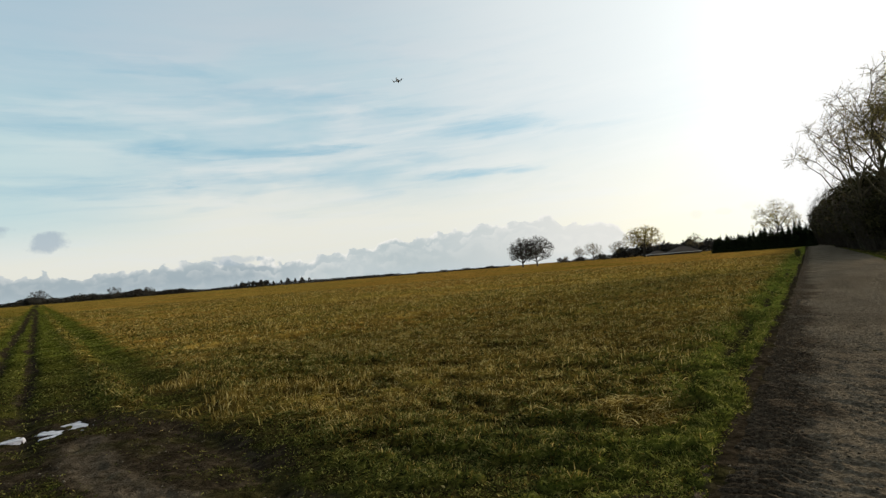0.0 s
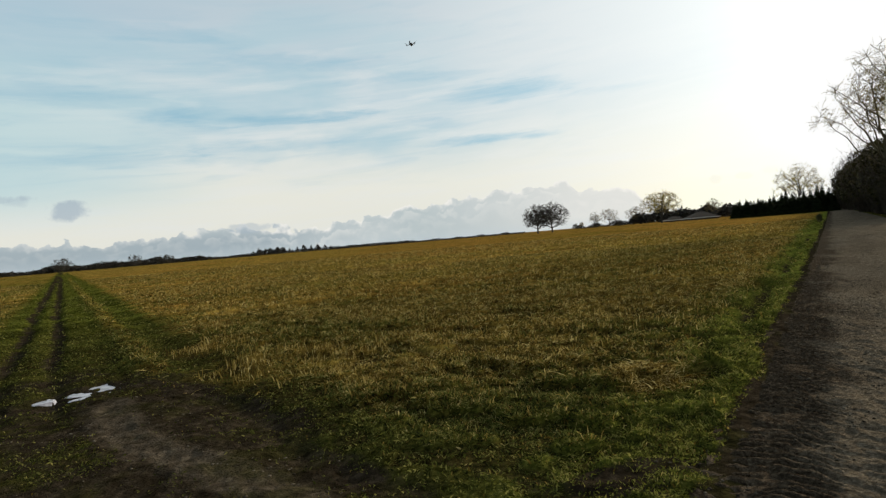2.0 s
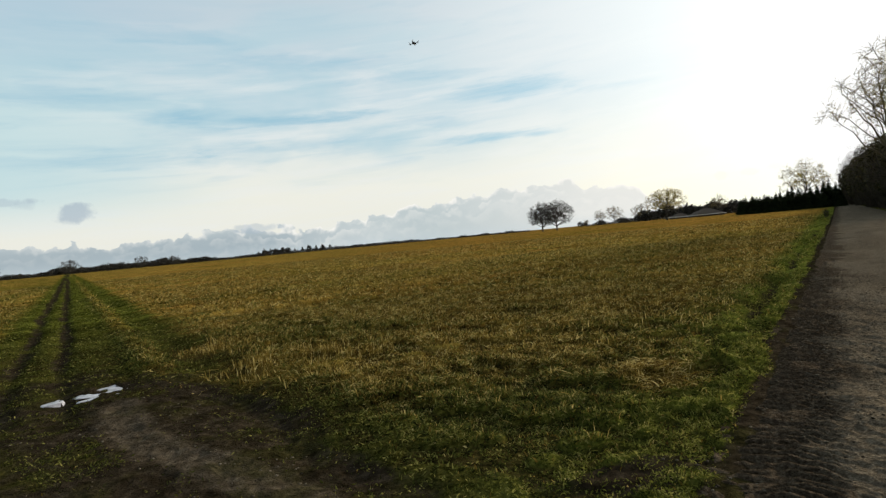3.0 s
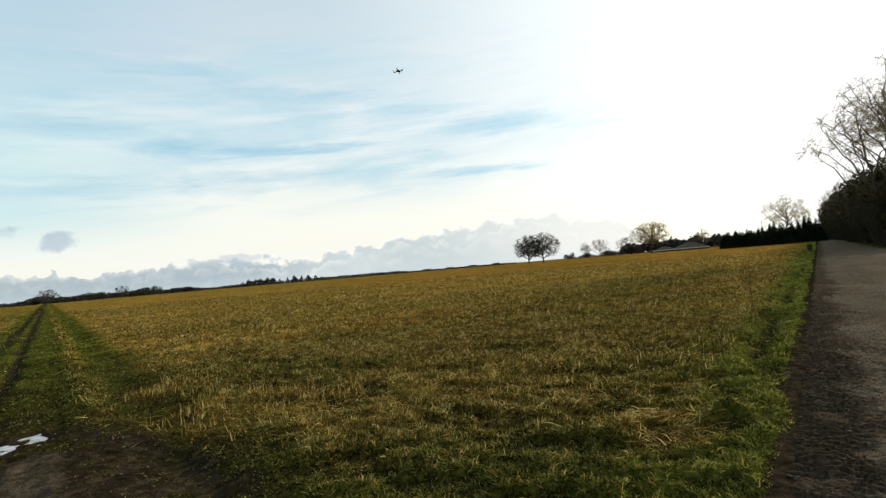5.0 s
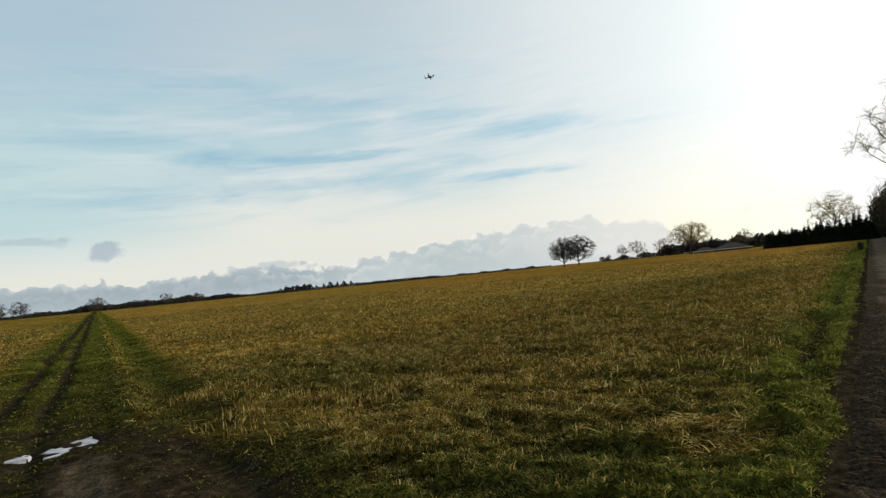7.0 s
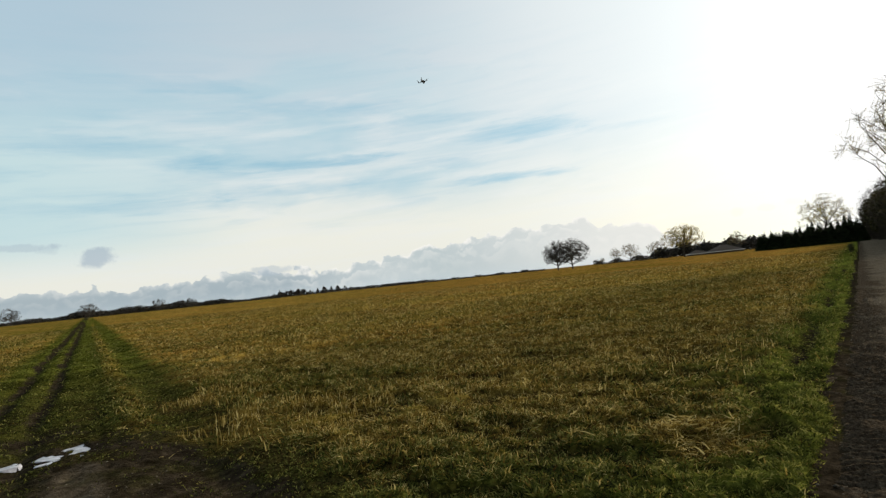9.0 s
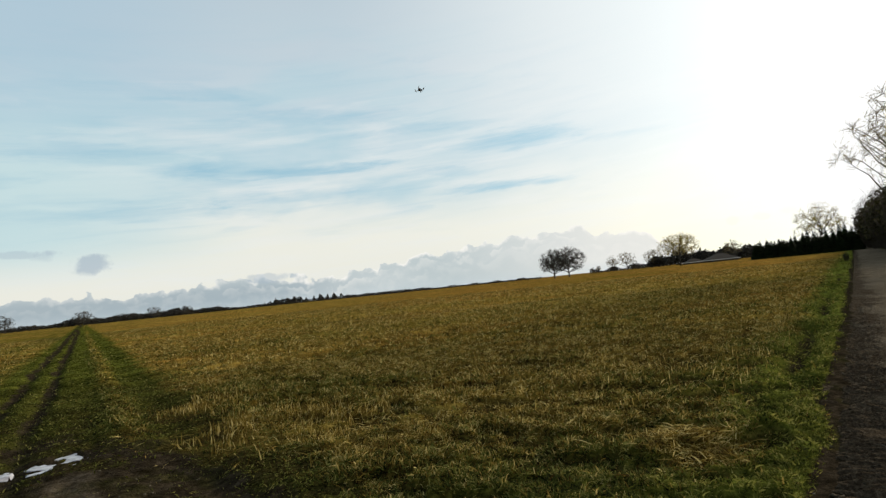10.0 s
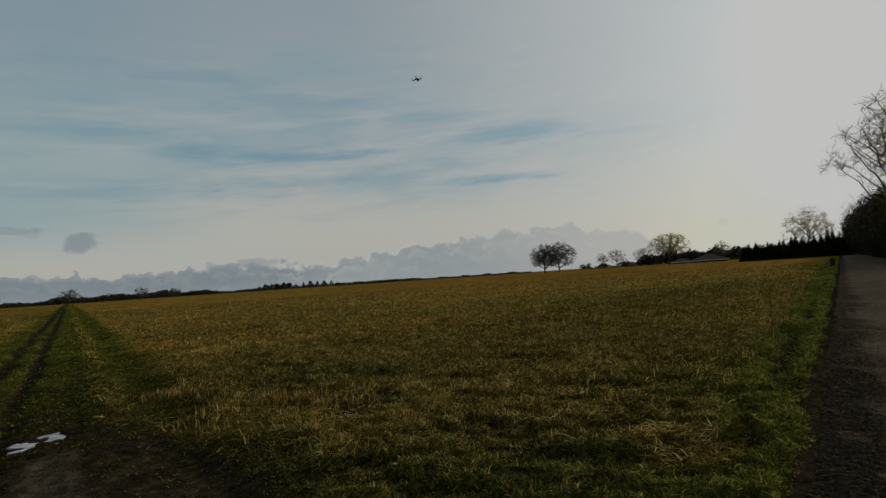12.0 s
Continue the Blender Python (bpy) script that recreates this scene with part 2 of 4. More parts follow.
def trodden(x, y):
    """The farm track and the field's corner, where wheels keep the grass short."""
    ut, wt = track_frame(x, y)
    edge = np.interp(x, [p[0] for p in MUD_EDGE], [p[1] for p in MUD_EDGE])
    way = ease(-3.2, -2.2, wt) * ease(2.1, 1.4, wt - 0.012 * np.clip(ut, 0, 60)) * ease(150, 60, ut)
    return np.maximum(way * (1 - 0.7 * np.exp(-((wt - 0.5) / 0.28) ** 2)), ease(-1.8, -0.3, edge - y) * ease(1.2, -0.4, x))


def verge_rut(x, y):
    """An old broken wheel rut in the grass beside the road."""
    ur, wr = road_frame(x, y)
    off = wr + 0.92 + 0.35 * (rough(x, y, 1.8, 28) - 0.5)
    return np.exp(-(off / 0.17) ** 2) * ease(7, 10, ur) * ease(70, 40, ur) * ease(0.28, 0.55, rough(x, y, 1.1, 29))


def covers(x, y):
    """Shares of mud, straw and road at points of the plan, and how near the puddle's hollow is."""
    x, y = np.asarray(x, float), np.asarray(y, float)
    ur, wr = road_frame(x, y)
    ut, wt = track_frame(x, y)
    wob = rough(x, y, 0.9, 3) - 0.5
    edge = np.interp(x, [p[0] for p in MUD_EDGE], [p[1] for p in MUD_EDGE])
    crisp = ease(-1.0, 0.3, x)
    mud = ease(-1.5 + 1.2 * crisp, 1.0 - 0.8 * crisp, edge - y + (2.4 - 1.7 * crisp) * wob)
    mud *= 0.24 + np.maximum(0.62, 0.9 * pale_strip(x, y)) * ease(0.36, 0.60, rough(x, y, 0.8, 11, 4) + 0.05 * ease(-5, -3, x) + 0.35 * pale_strip(x, y))
    mud = np.maximum(mud, 0.36 * ease(-1.0, 0.3, edge - y + wob) * ease(1.2, -0.4, x))
    gap = trough(x, y)
    mud = np.maximum(mud, gap * (0.5 + 0.6 * rough(x, y, 0.7, 33)))
    rutted = ease(5.5, 8.5, ut)
    for w0, wide in ((-1.54, 0.16), (-0.80, 0.15)):
        rut = np.exp(-((wt - w0 - 0.30 * (rough(x, y, 2.2, 21) - 0.5)) / (wide * (1 + 0.012 * np.clip(ut - 12, 0, 90)))) ** 2)
        mud = np.maximum(mud, rutted * rut * (0.05 + 1.0 * rough(x, y, 1.3, 31) + 0.15 * ease(12, 30, ut)))
    mud = np.maximum(mud, ease(-0.52, -0.34, wr + 0.3 * wob) * ease(2.0, 0.5, wr) * 0.9)
    # mud colour along the verge rut also stands in for its shade
    mud = np.maximum(mud, 0.5 * verge_rut(x, y))
    straw = ease(1.1, 1.9, wt - 0.008 * np.clip(ut, 0, 60) + wob) * ease(-0.75, -1.45, wr + 0.014 * np.clip(ur, 0, 80) + 0.8 * wob)
    front = 0.20 + 0.80 * ease(4.4, 6.6, y + 1.8 * (rough(x, y, 2.2, 41) - 0.5) - 0.10 * x)
    patch = ease(0.40, 0.62, rough(x * 0.75, y, 2.6, 51, 4))
    far = ease(8, 30, y)
    straw = straw * front * ((0.42 + 0.58 * patch) * (1 - 0.6 * far) + 0.66 * far)
    for px, py, rx, ry in ((-2.5, 7.7, 1.9, 1.5), (1.86, 5.17, 0.55, 0.65), (-4.9, 9.6, 0.7, 0.8)):
        straw = np.maximum(straw, 0.95 * ease(1.25, 0.55, np.hypot((x - px) / rx, (y - py) / ry) + 0.7 * wob))
    straw = np.maximum(straw, 0.95 * ease(-1.2, -2.4, wr + wob) * ease(7.5, 12, y) * ease(1.0, 4.0, x) * (0.6 + 0.4 * patch))
    left = ease(-1.9, -3.2, wt) * ease(8, 13, ut) * (0.50 + 0.45 * ease(0.4, 0.62, rough(wt, ut * 0.15, 2.4, 61)))
    straw = np.maximum(straw, left)
    right = 3.4 + 0.025 * np.clip(ur, 0, 60)
    road = ease(ROAD_L - 0.10, ROAD_L + 0.10, wr + 0.25 * wob) * ease(right + 0.4, right, wr + 0.5 * wob)
    hollow = pool(x, y, 0.75)
    beyond = ease(3.6, 4.4, wr - 0.025 * np.clip(ur, 0, 60)) * ease(9, 7, wr)
    straw = np.maximum(straw, 0.6 * beyond)
    mud = np.maximum(mud, beyond * (0.15 + 0.75 * rough(x, y, 1.2, 63)))
    straw = np.maximum(straw, 0.75 * np.exp(-((wt - 0.5) / 0.24) ** 2) * ease(6, 8, ut) * (0.4 + 0.6 * rough(x, y, 1.5, 65)))
    return np.clip(mud, 0, 1), np.clip(straw, 0, 1), road, hollow


def pool(x, y, raggedness):
    """The frozen hollow in the wheel rut and two crumbs of it further along, 1 in the middle and 0 outside."""
    ragged = raggedness * (rough(x, y, 0.20, 23, 3) - 0.5) + raggedness * (rough(x * 0.6 - y * 0.8, 0.45 * (x * 0.8 + y * 0.6), 0.12, 24, 2) - 0.5)
    out = np.zeros_like(np.asarray(x, float))
    for dx, dy, along, across in ((0.02, 0.0, 0.38, 0.31), (-0.50, -0.40, 0.12, 0.10), (0.04, 0.48, 0.13, 0.11)):
        u, w = x - PUDDLE[0] - dx, y - PUDDLE[1] - dy
        out = np.maximum(out, ease(1.3, 0.7, np.hypot((0.25 * u + 0.97 * w) / along, (0.97 * u - 0.25 * w) / across) + 1.5 * ragged))
    return out


def pale_strip(x, y):
    """The drier wheel strip that runs from the puddle towards the road."""
    along = (x + 4.6) * 0.66 - (y - 6.2) * 0.75
    off = (x + 4.6) * 0.75 + (y - 6.2) * 0.66 + 0.25 * np.sin(along)
    return np.exp(-(off / 0.30) ** 2) * ease(-0.3, 0.4, along) * ease(6.5, 4.5, along)


def height(x, y):
    x, y = np.asarray(x, float), np.asarray(y, float)
    r = np.hypot(x, y)
    ur, wr = road_frame(x, y)
    ut, wt = track_frame(x, y)
    mud, straw, road, hollow = covers(x, y)
    near = ease(90, 25, r)
    z = 0.0022 * np.clip(r - 60, 0, 320) * ease(900, 380, r)
    z = z + near * (1 - 0.85 * road) * (0.05 * (rough(x, y, 2.5, 5) - 0.5) + (1 - mud) * (1 - 0.75 * trodden(x, y)) * (0.035 * (rough(x, y, 0.34, 7, 2) - 0.5) + 0.085 * (tussock(x, y) - 0.5)))
    clods = rough(x, y, 0.22, 9, 3) - 0.5
    z = z + near * (1 - 0.85 * road) * mud * (0.085 * clods - 0.02)
    for w0 in (-1.52, -0.82):
        z = z - 0.07 * ease(5.5, 8.5, ut) * ease(160, 60, r) * np.exp(-((wt - w0) / 0.2) ** 2)
    z = z + 0.06 * ease(7, 10, ut) * ease(120, 40, r) * np.exp(-((wt - 0.5) / 0.3) ** 2)
    z = z - 0.16 * verge_rut(x, y)
    z = z + 0.17 * np.exp(-(((x - 2.58) / 0.20) ** 2 + ((y - 5.22) / 0.2) ** 2))
    z = z - 0.07 * trough(x, y)
    z = z - 0.07 * np.exp(-((wt - 1.05) / 0.42) ** 2) * ease(4, 8, ut) * ease(90, 35, r)
    z = z + hollow * (-0.052 - z + 0.09 * (rough(x, y, 0.13, 99, 3) - 0.42))
    z = z - 0.075 * ease(ROAD_L - 0.05, ROAD_L + 0.35, wr) * ease(5.6, 4.2, wr - 0.025 * np.clip(ur, 0, 60))
    bank = ease(4.0, 5.6, wr - 0.025 * np.clip(ur, 0, 60)) * ease(20, 7, wr)
    return z + 0.22 * bank * ease(260, 120, r) * ease(14, 30, ur)


# ---- materials ----
def material(name):
    m = bpy.data.materials.new(name)
    m.use_nodes = True
    return m, Graph(m.node_tree)


def surface(g, colour, roughness=0.9, bump=None, strength=0.5, distance=0.02, metal=0.0, specular=0.3, sheer=0.0):
    b = g.node("ShaderNodeBsdfPrincipled")
    g.put(b.inputs["Base Color"], colour)
    g.put(b.inputs["Roughness"], roughness)
    g.put(b.inputs["Metallic"], metal)
    g.put(b.inputs["Specular IOR Level"], specular)
    if bump is not None:
        n = g.node("ShaderNodeBump")
        g.put(n.inputs["Height"], bump)
        n.inputs["Strength"].default_value, n.inputs["Distance"].default_value = strength, distance
        g.put(b.inputs["Normal"], n.outputs[0])
    shader = b.outputs[0]
    if sheer:
        t = g.node("ShaderNodeBsdfTranslucent")
        g.put(t.inputs["Color"], colour)
        m = g.node("ShaderNodeMixShader")
        m.inputs[0].default_value = sheer
        g.put(m.inputs[1], shader)
        g.put(m.inputs[2], t.outputs[0])
        shader = m.outputs[0]
    g.put(g.node("ShaderNodeOutputMaterial").inputs["Surface"], shader)


def ground_material():
    m, g = material("field_soil_and_grass")
    at = g.node("ShaderNodeTexCoord").outputs["Object"]

    def share(name):
        n = g.node("ShaderNodeAttribute")
        n.attribute_name = name
        return n.outputs["Fac"]

    fine, mid, big = g.noise(at, 16.0, 6.0, 0.7), g.noise(at, 2.0, 6.0, 0.65), g.noise(at, 0.10, 5.0, 0.65)
    metre = g.noise(at, 0.9, 4.0, 0.6)
    huge = g.noise(at, 0.022, 4.0, 0.6)
    # drilled rows run slantwise across the field
    place = g.node("ShaderNodeSeparateXYZ")
    g.put(place.inputs[0], at)
    along = g.math("ADD", g.math("MULTIPLY", place.outputs[0], 0.82), g.math("MULTIPLY", place.outputs[1], 0.57))
    across = g.math("SUBTRACT", g.math("MULTIPLY", place.outputs[1], 0.82), g.math("MULTIPLY", place.outputs[0], 0.57))
    bands = g.noise(g.combine(g.math("MULTIPLY", along, 0.016), g.math("MULTIPLY", across, 0.085)), 1.0, 5.0, 0.62)
    tone = g.math("ADD", g.math("MULTIPLY", fine, 0.65), g.math("MULTIPLY", metre, 0.35))
    tone = g.math("ADD", tone, g.math("MULTIPLY", g.math("SUBTRACT", g.noise(g.combine(g.math("MULTIPLY", along, 0.10), g.math("MULTIPLY", across, 0.45)), 1.0, 5.0, 0.65), 0.5), 0.35))
    green = g.ramp(tone, [(0.38, (0.005, 0.006, 0.001)), (0.5, (0.042, 0.048, 0.007)), (0.62, (0.135, 0.140, 0.023))])
    straw = g.ramp(tone, [(0.38, (0.020, 0.013, 0.003)), (0.5, (0.165, 0.107, 0.020)), (0.62, (0.385, 0.258, 0.058))])
    brown = g.ramp(tone, [(0.38, (0.034, 0.018, 0.004)), (0.62, (0.330, 0.178, 0.036))])
    straw = g.mix(g.step(g.math("ADD", g.math("ADD", g.math("MULTIPLY", big, 0.4), g.math("MULTIPLY", bands, 0.6)), g.math("MULTIPLY", share("crest"), 0.12)), 0.46, 0.58, 0.0, 0.9), straw, brown)
    take = g.math("ADD", share("straw"), g.math("MULTIPLY", g.math("SUBTRACT", mid, 0.5), 1.8), clamp=True)
    take = g.math("MULTIPLY", take, g.step(share("straw"), 0.0, 0.25))
    take = g.math("MULTIPLY", take, g.step(huge, 0.30, 0.52, 0.6, 1.0))
    take = g.math("MULTIPLY", take, g.step(bands, 0.36, 0.52, 0.55, 1.0))
    green = g.mix(share("verge"), green, g.ramp(tone, [(0.36, (0.020, 0.024, 0.004)), (0.5, (0.085, 0.098, 0.014)), (0.64, (0.19, 0.20, 0.034))]))
    colour = g.mix(take, green, straw)
    # dark thatch colour, which also stands in for shade between the tufts
    colour = g.mix(g.math("MULTIPLY", share("thatch_shade"), 0.9), colour, g.ramp(fine, [(0.4, (0.006, 0.005, 0.002)), (0.62, (0.045, 0.034, 0.012))]))
    earth = g.noise(at, 7.0, 6.0, 0.7)
    mud = g.ramp(earth, [(0.32, (0.008, 0.006, 0.003)), (0.52, (0.025, 0.019, 0.012)), (0.75, (0.066, 0.051, 0.034))])
    dry_mud = g.ramp(earth, [(0.32, (0.024, 0.018, 0.011)), (0.55, (0.068, 0.054, 0.037)), (0.75, (0.128, 0.104, 0.073))])
    mud = g.mix(g.step(g.math("ADD", share("pale"), g.math("MULTIPLY", g.math("SUBTRACT", mid, 0.5), 0.9)), 0.3, 0.8), mud, dry_mud)
    moss = g.ramp(earth, [(0.35, (0.008, 0.008, 0.003)), (0.7, (0.045, 0.041, 0.012))])
    mud = g.mix(g.step(metre, 0.47, 0.62, 0.0, 0.75), mud, moss)
    dirt = g.step(g.math("ADD", share("mud"), g.math("MULTIPLY", g.math("SUBTRACT", mid, 0.5), 1.2)), 0.14, 0.52)
    colour = g.mix(dirt, colour, mud)
    wet = g.math("MULTIPLY", dirt, g.step(mid, 0.45, 0.65, 0.1, 0.4))
    bump = g.math("ADD", fine, g.math("MULTIPLY", mid, 2.0))
    surface(g, colour, g.math("SUBTRACT", 1.0, wet), bump, 0.9, 0.05, specular=0.0)
    return m


def road_material():
    m, g = material("packed_dirt_road")
    at = g.node("ShaderNodeTexCoord").outputs["Object"]
    fine, mid, big = g.noise(at, 30.0, 6.0, 0.7), g.noise(at, 3.0, 5.0, 0.6), g.noise(at, 0.5, 4.0, 0.55)
    dry = g.ramp(fine, [(0.28, (0.042, 0.032, 0.021)), (0.5, (0.124, 0.100, 0.070)), (0.72, (0.262, 0.216, 0.154))])
    damp = g.ramp(fine, [(0.28, (0.013, 0.009, 0.006)), (0.5, (0.056, 0.042, 0.028)), (0.75, (0.150, 0.118, 0.082))])
    n = g.node("ShaderNodeAttribute")
    n.attribute_name = "damp"
    f = g.math("ADD", n.outputs["Fac"], g.math("MULTIPLY", g.math("SUBTRACT", mid, 0.5), 0.9), clamp=True)
    colour = g.mix(f, dry, damp)
    colour = g.mix(g.step(big, 0.5, 0.68, 0.0, 0.2), colour, (0.095, 0.078, 0.056))
    surface(g, colour, g.step(mid, 0.3, 0.7, 1.0, 0.8), g.math("ADD", fine, g.math("MULTIPLY", mid, 2.0)), 1.0, 0.06, specular=0.0)
    return m


def blade_material(name, stops, sheer=0.35):
    m, g = material(name)
    geo = g.node("ShaderNodeNewGeometry")
    at = g.node("ShaderNodeTexCoord").outputs["Object"]
    f = g.math("ADD", geo.outputs["Random Per Island"], g.math("MULTIPLY", g.math("SUBTRACT", g.noise(at, 5.0, 4.0, 0.65), 0.5), 2.4), clamp=True)
    surface(g, g.ramp(f, stops), 0.9, sheer=sheer, specular=0.03)
    return m


def bark_material(name, dark, pale, scale=9.0):
    m, g = material(name)
    at = g.node("ShaderNodeTexCoord").outputs["Object"]
    mp = g.node("ShaderNodeMapping")
    g.put(mp.inputs["Vector"], at)
    mp.inputs["Scale"].default_value = (1, 1, 0.25)
    n = g.noise(mp.outputs[0], scale, 5.0, 0.65)
    moss = g.noise(at, 0.8, 3.0)
    colour = g.mix(g.step(moss, 0.55, 0.75, 0.0, 0.4), g.ramp(n, [(0.3, dark), (0.7, pale)]), (0.07, 0.085, 0.03))
    surface(g, colour, 0.9, n, 0.6, 0.03, specular=0.2)
    return m


GROUND, ROAD = ground_material(), road_material()
GRASS = blade_material("green_grass_blades", [(0.0, (0.009, 0.011, 0.003)), (0.4, (0.044, 0.052, 0.010)), (0.75, (0.106, 0.112, 0.022)), (1.0, (0.225, 0.205, 0.058))])
FRESH = blade_material("fresh_verge_blades", [(0.0, (0.018, 0.023, 0.004)), (0.4, (0.074, 0.083, 0.013)), (0.75, (0.160, 0.164, 0.029)), (1.0, (0.290, 0.265, 0.066))])
STRAW = blade_material("dry_straw_blades", [(0.0, (0.046, 0.027, 0.007)), (0.4, (0.158, 0.104, 0.020)), (0.75, (0.335, 0.240, 0.060)), (1.0, (0.545, 0.430, 0.165))])
EARTH = blade_material("earth_lumps", [(0.0, (0.016, 0.013, 0.009)), (0.6, (0.068, 0.057, 0.041)), (1.0, (0.15, 0.13, 0.098))], 0.0)
BARK = bark_material("grey_brown_bark", (0.030, 0.024, 0.018), (0.105, 0.088, 0.068))
TWIG = bark_material("bare_twigs", (0.115, 0.085, 0.036), (0.30, 0.23, 0.105), 3.0)
# yellow of the bright sky behind the crowns, put into the twig colour
GOLD = bark_material("yellow_backlit_glow_twigs", (0.17, 0.125, 0.030), (0.40, 0.31, 0.080), 3.0)
PALE_BARK = bark_material("tawny_lichened_bark", (0.050, 0.041, 0.024), (0.15, 0.125, 0.068), 6.0)
OAK = bark_material("dark_grey_oak_twigs", (0.028, 0.025, 0.021), (0.085, 0.076, 0.062), 3.0)
# colour of added flecks that give bare crowns their backlit yellow glow
FLECK = blade_material("yellow_glow_flecks", [(0.0, (0.24, 0.19, 0.04)), (0.5, (0.46, 0.38, 0.08)), (1.0, (0.62, 0.54, 0.15))], 0.65)
DEAD = bark_material("dark_hedge_stems", (0.022, 0.017, 0.012), (0.085, 0.066, 0.044), 3.0)
NEEDLE = blade_material("dark_conifer_needles", [(0.0, (0.010, 0.016, 0.007)), (0.6, (0.024, 0.034, 0.013)), (1.0, (0.045, 0.055, 0.020))], 0.1)
IVY = blade_material("dark_hedge_leaves", [(0.0, (0.022, 0.022, 0.010)), (0.6, (0.052, 0.050, 0.022)), (1.0, (0.105, 0.090, 0.040))], 0.15)
FAR_WOOD = blade_material("distant_bare_wood", [(0.0, (0.020, 0.020, 0.018)), (0.6, (0.044, 0.042, 0.036)), (1.0, (0.075, 0.068, 0.055))], 0.1)


def plain(name, colour, roughness=0.5, metal=0.0, vary=0.25):
    m, g = material(name)
    n = g.noise(g.node("ShaderNodeTexCoord").outputs["Object"], 14.0, 4.0, 0.6)
    lo, hi = [c * (1 - vary) for c in colour], [min(1, c * (1 + vary)) for c in colour]
    surface(g, g.ramp(n, [(0.3, lo), (0.7, hi)]), roughness, n, 0.2, 0.005, metal, specular=0.5 if roughness < 0.6 else 0.02)
    return m


# ---- mesh tools ----
def mesh_of(name, verts, tris, mat, smooth=False):
    """A mesh from arrays of vertices and triangles (or quads)."""
    verts, tris = np.asarray(verts, np.float32), np.asarray(tris, np.int32)
    k = tris.shape[1]
    me = bpy.data.meshes.new(name)
    me.vertices.add(len(verts))
    me.vertices.foreach_set("co", verts.ravel())
    me.loops.add(tris.size)
    me.loops.foreach_set("vertex_index", tris.ravel())
    me.polygons.add(len(tris))
    me.polygons.foreach_set("loop_start", np.arange(0, tris.size, k, dtype=np.int32))
    if smooth:
        me.polygons.foreach_set("use_smooth", np.ones(len(tris), bool))
    me.materials.append(mat)
    me.update(calc_edges=True)
    me.validate()
    return me


def under(name, me, parent, label=""):
    ob = new(name, me)
    ob.parent = parent
    return tagged(ob, label)


def part(name, bm, mat, parent, label=""):
    me = bpy.data.meshes.new(name)
    bm.to_mesh(me)
    bm.free()
    me.materials.append(mat)
    return under(name, me, parent, label)


def sheet_mesh(name, xs, ys, mat, wrap=False):
    """A grid of quads from 2D arrays of x and y, at the ground's height."""
    rows, cols = xs.shape
    zs = height(xs, ys)
    idx = np.arange(rows * cols).reshape(rows, cols)
    right = np.roll(idx, -1, 1) if wrap else idx[:, 1:]
    left = idx if wrap else idx[:, :-1]
    quads = np.stack([left[:-1], right[:-1], right[1:], left[1:]], -1).reshape(-1, 4)
    return mesh_of(name, np.stack([xs, ys, zs], -1).reshape(-1, 3), quads, mat, True)


# ---- ground and road ----
def build_ground():
    fine = np.arange(-50, 50, 0.21)
    angles = np.radians(np.r_[fine, np.arange(50, 310, 4.0)])
    radii = np.r_[0.02, 0.6, 1.2, 1.8, np.geomspace(2.2, 120, 440), np.geomspace(125, 4600, 60)]
    aa, rr = np.meshgrid(angles, radii)
    xs, ys = rr * np.sin(aa), rr * np.cos(aa)
    me = sheet_mesh("ground", xs, ys, GROUND, wrap=True)
    mud, straw, road, hollow = covers(xs.ravel(), ys.ravel())
    ur, wr = road_frame(xs.ravel(), ys.ravel())
    verge = ease(-2.2, -1.2, wr + 0.02 * np.clip(ur, 0, 90) + 0.8 * (rough(xs.ravel(), ys.ravel(), 1.4, 27) - 0.5)) * ease(0.2, -0.3, wr)
    crest = ease(45, 80, rr.ravel()) * ease(-0.30, -0.05, aa.ravel()) * ease(0.55, 0.40, aa.ravel())
    for name, values in (("verge", verge), ("crest", crest), ("mud", mud), ("straw", straw), ("pale", pale_strip(xs.ravel(), ys.ravel())), ("thatch_shade", np.maximum(1 - tussock(xs.ravel(), ys.ravel()), 0.7 * trodden(xs.ravel(), ys.ravel())) * ease(26, 10, rr.ravel()))):
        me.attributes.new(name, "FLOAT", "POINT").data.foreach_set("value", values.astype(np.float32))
    me.flip_normals()
    ob = new("ground", me)
    return tagged(ob, "stubble field with green undergrowth, grassy verges and a muddy corner", "ground", kind="structure")


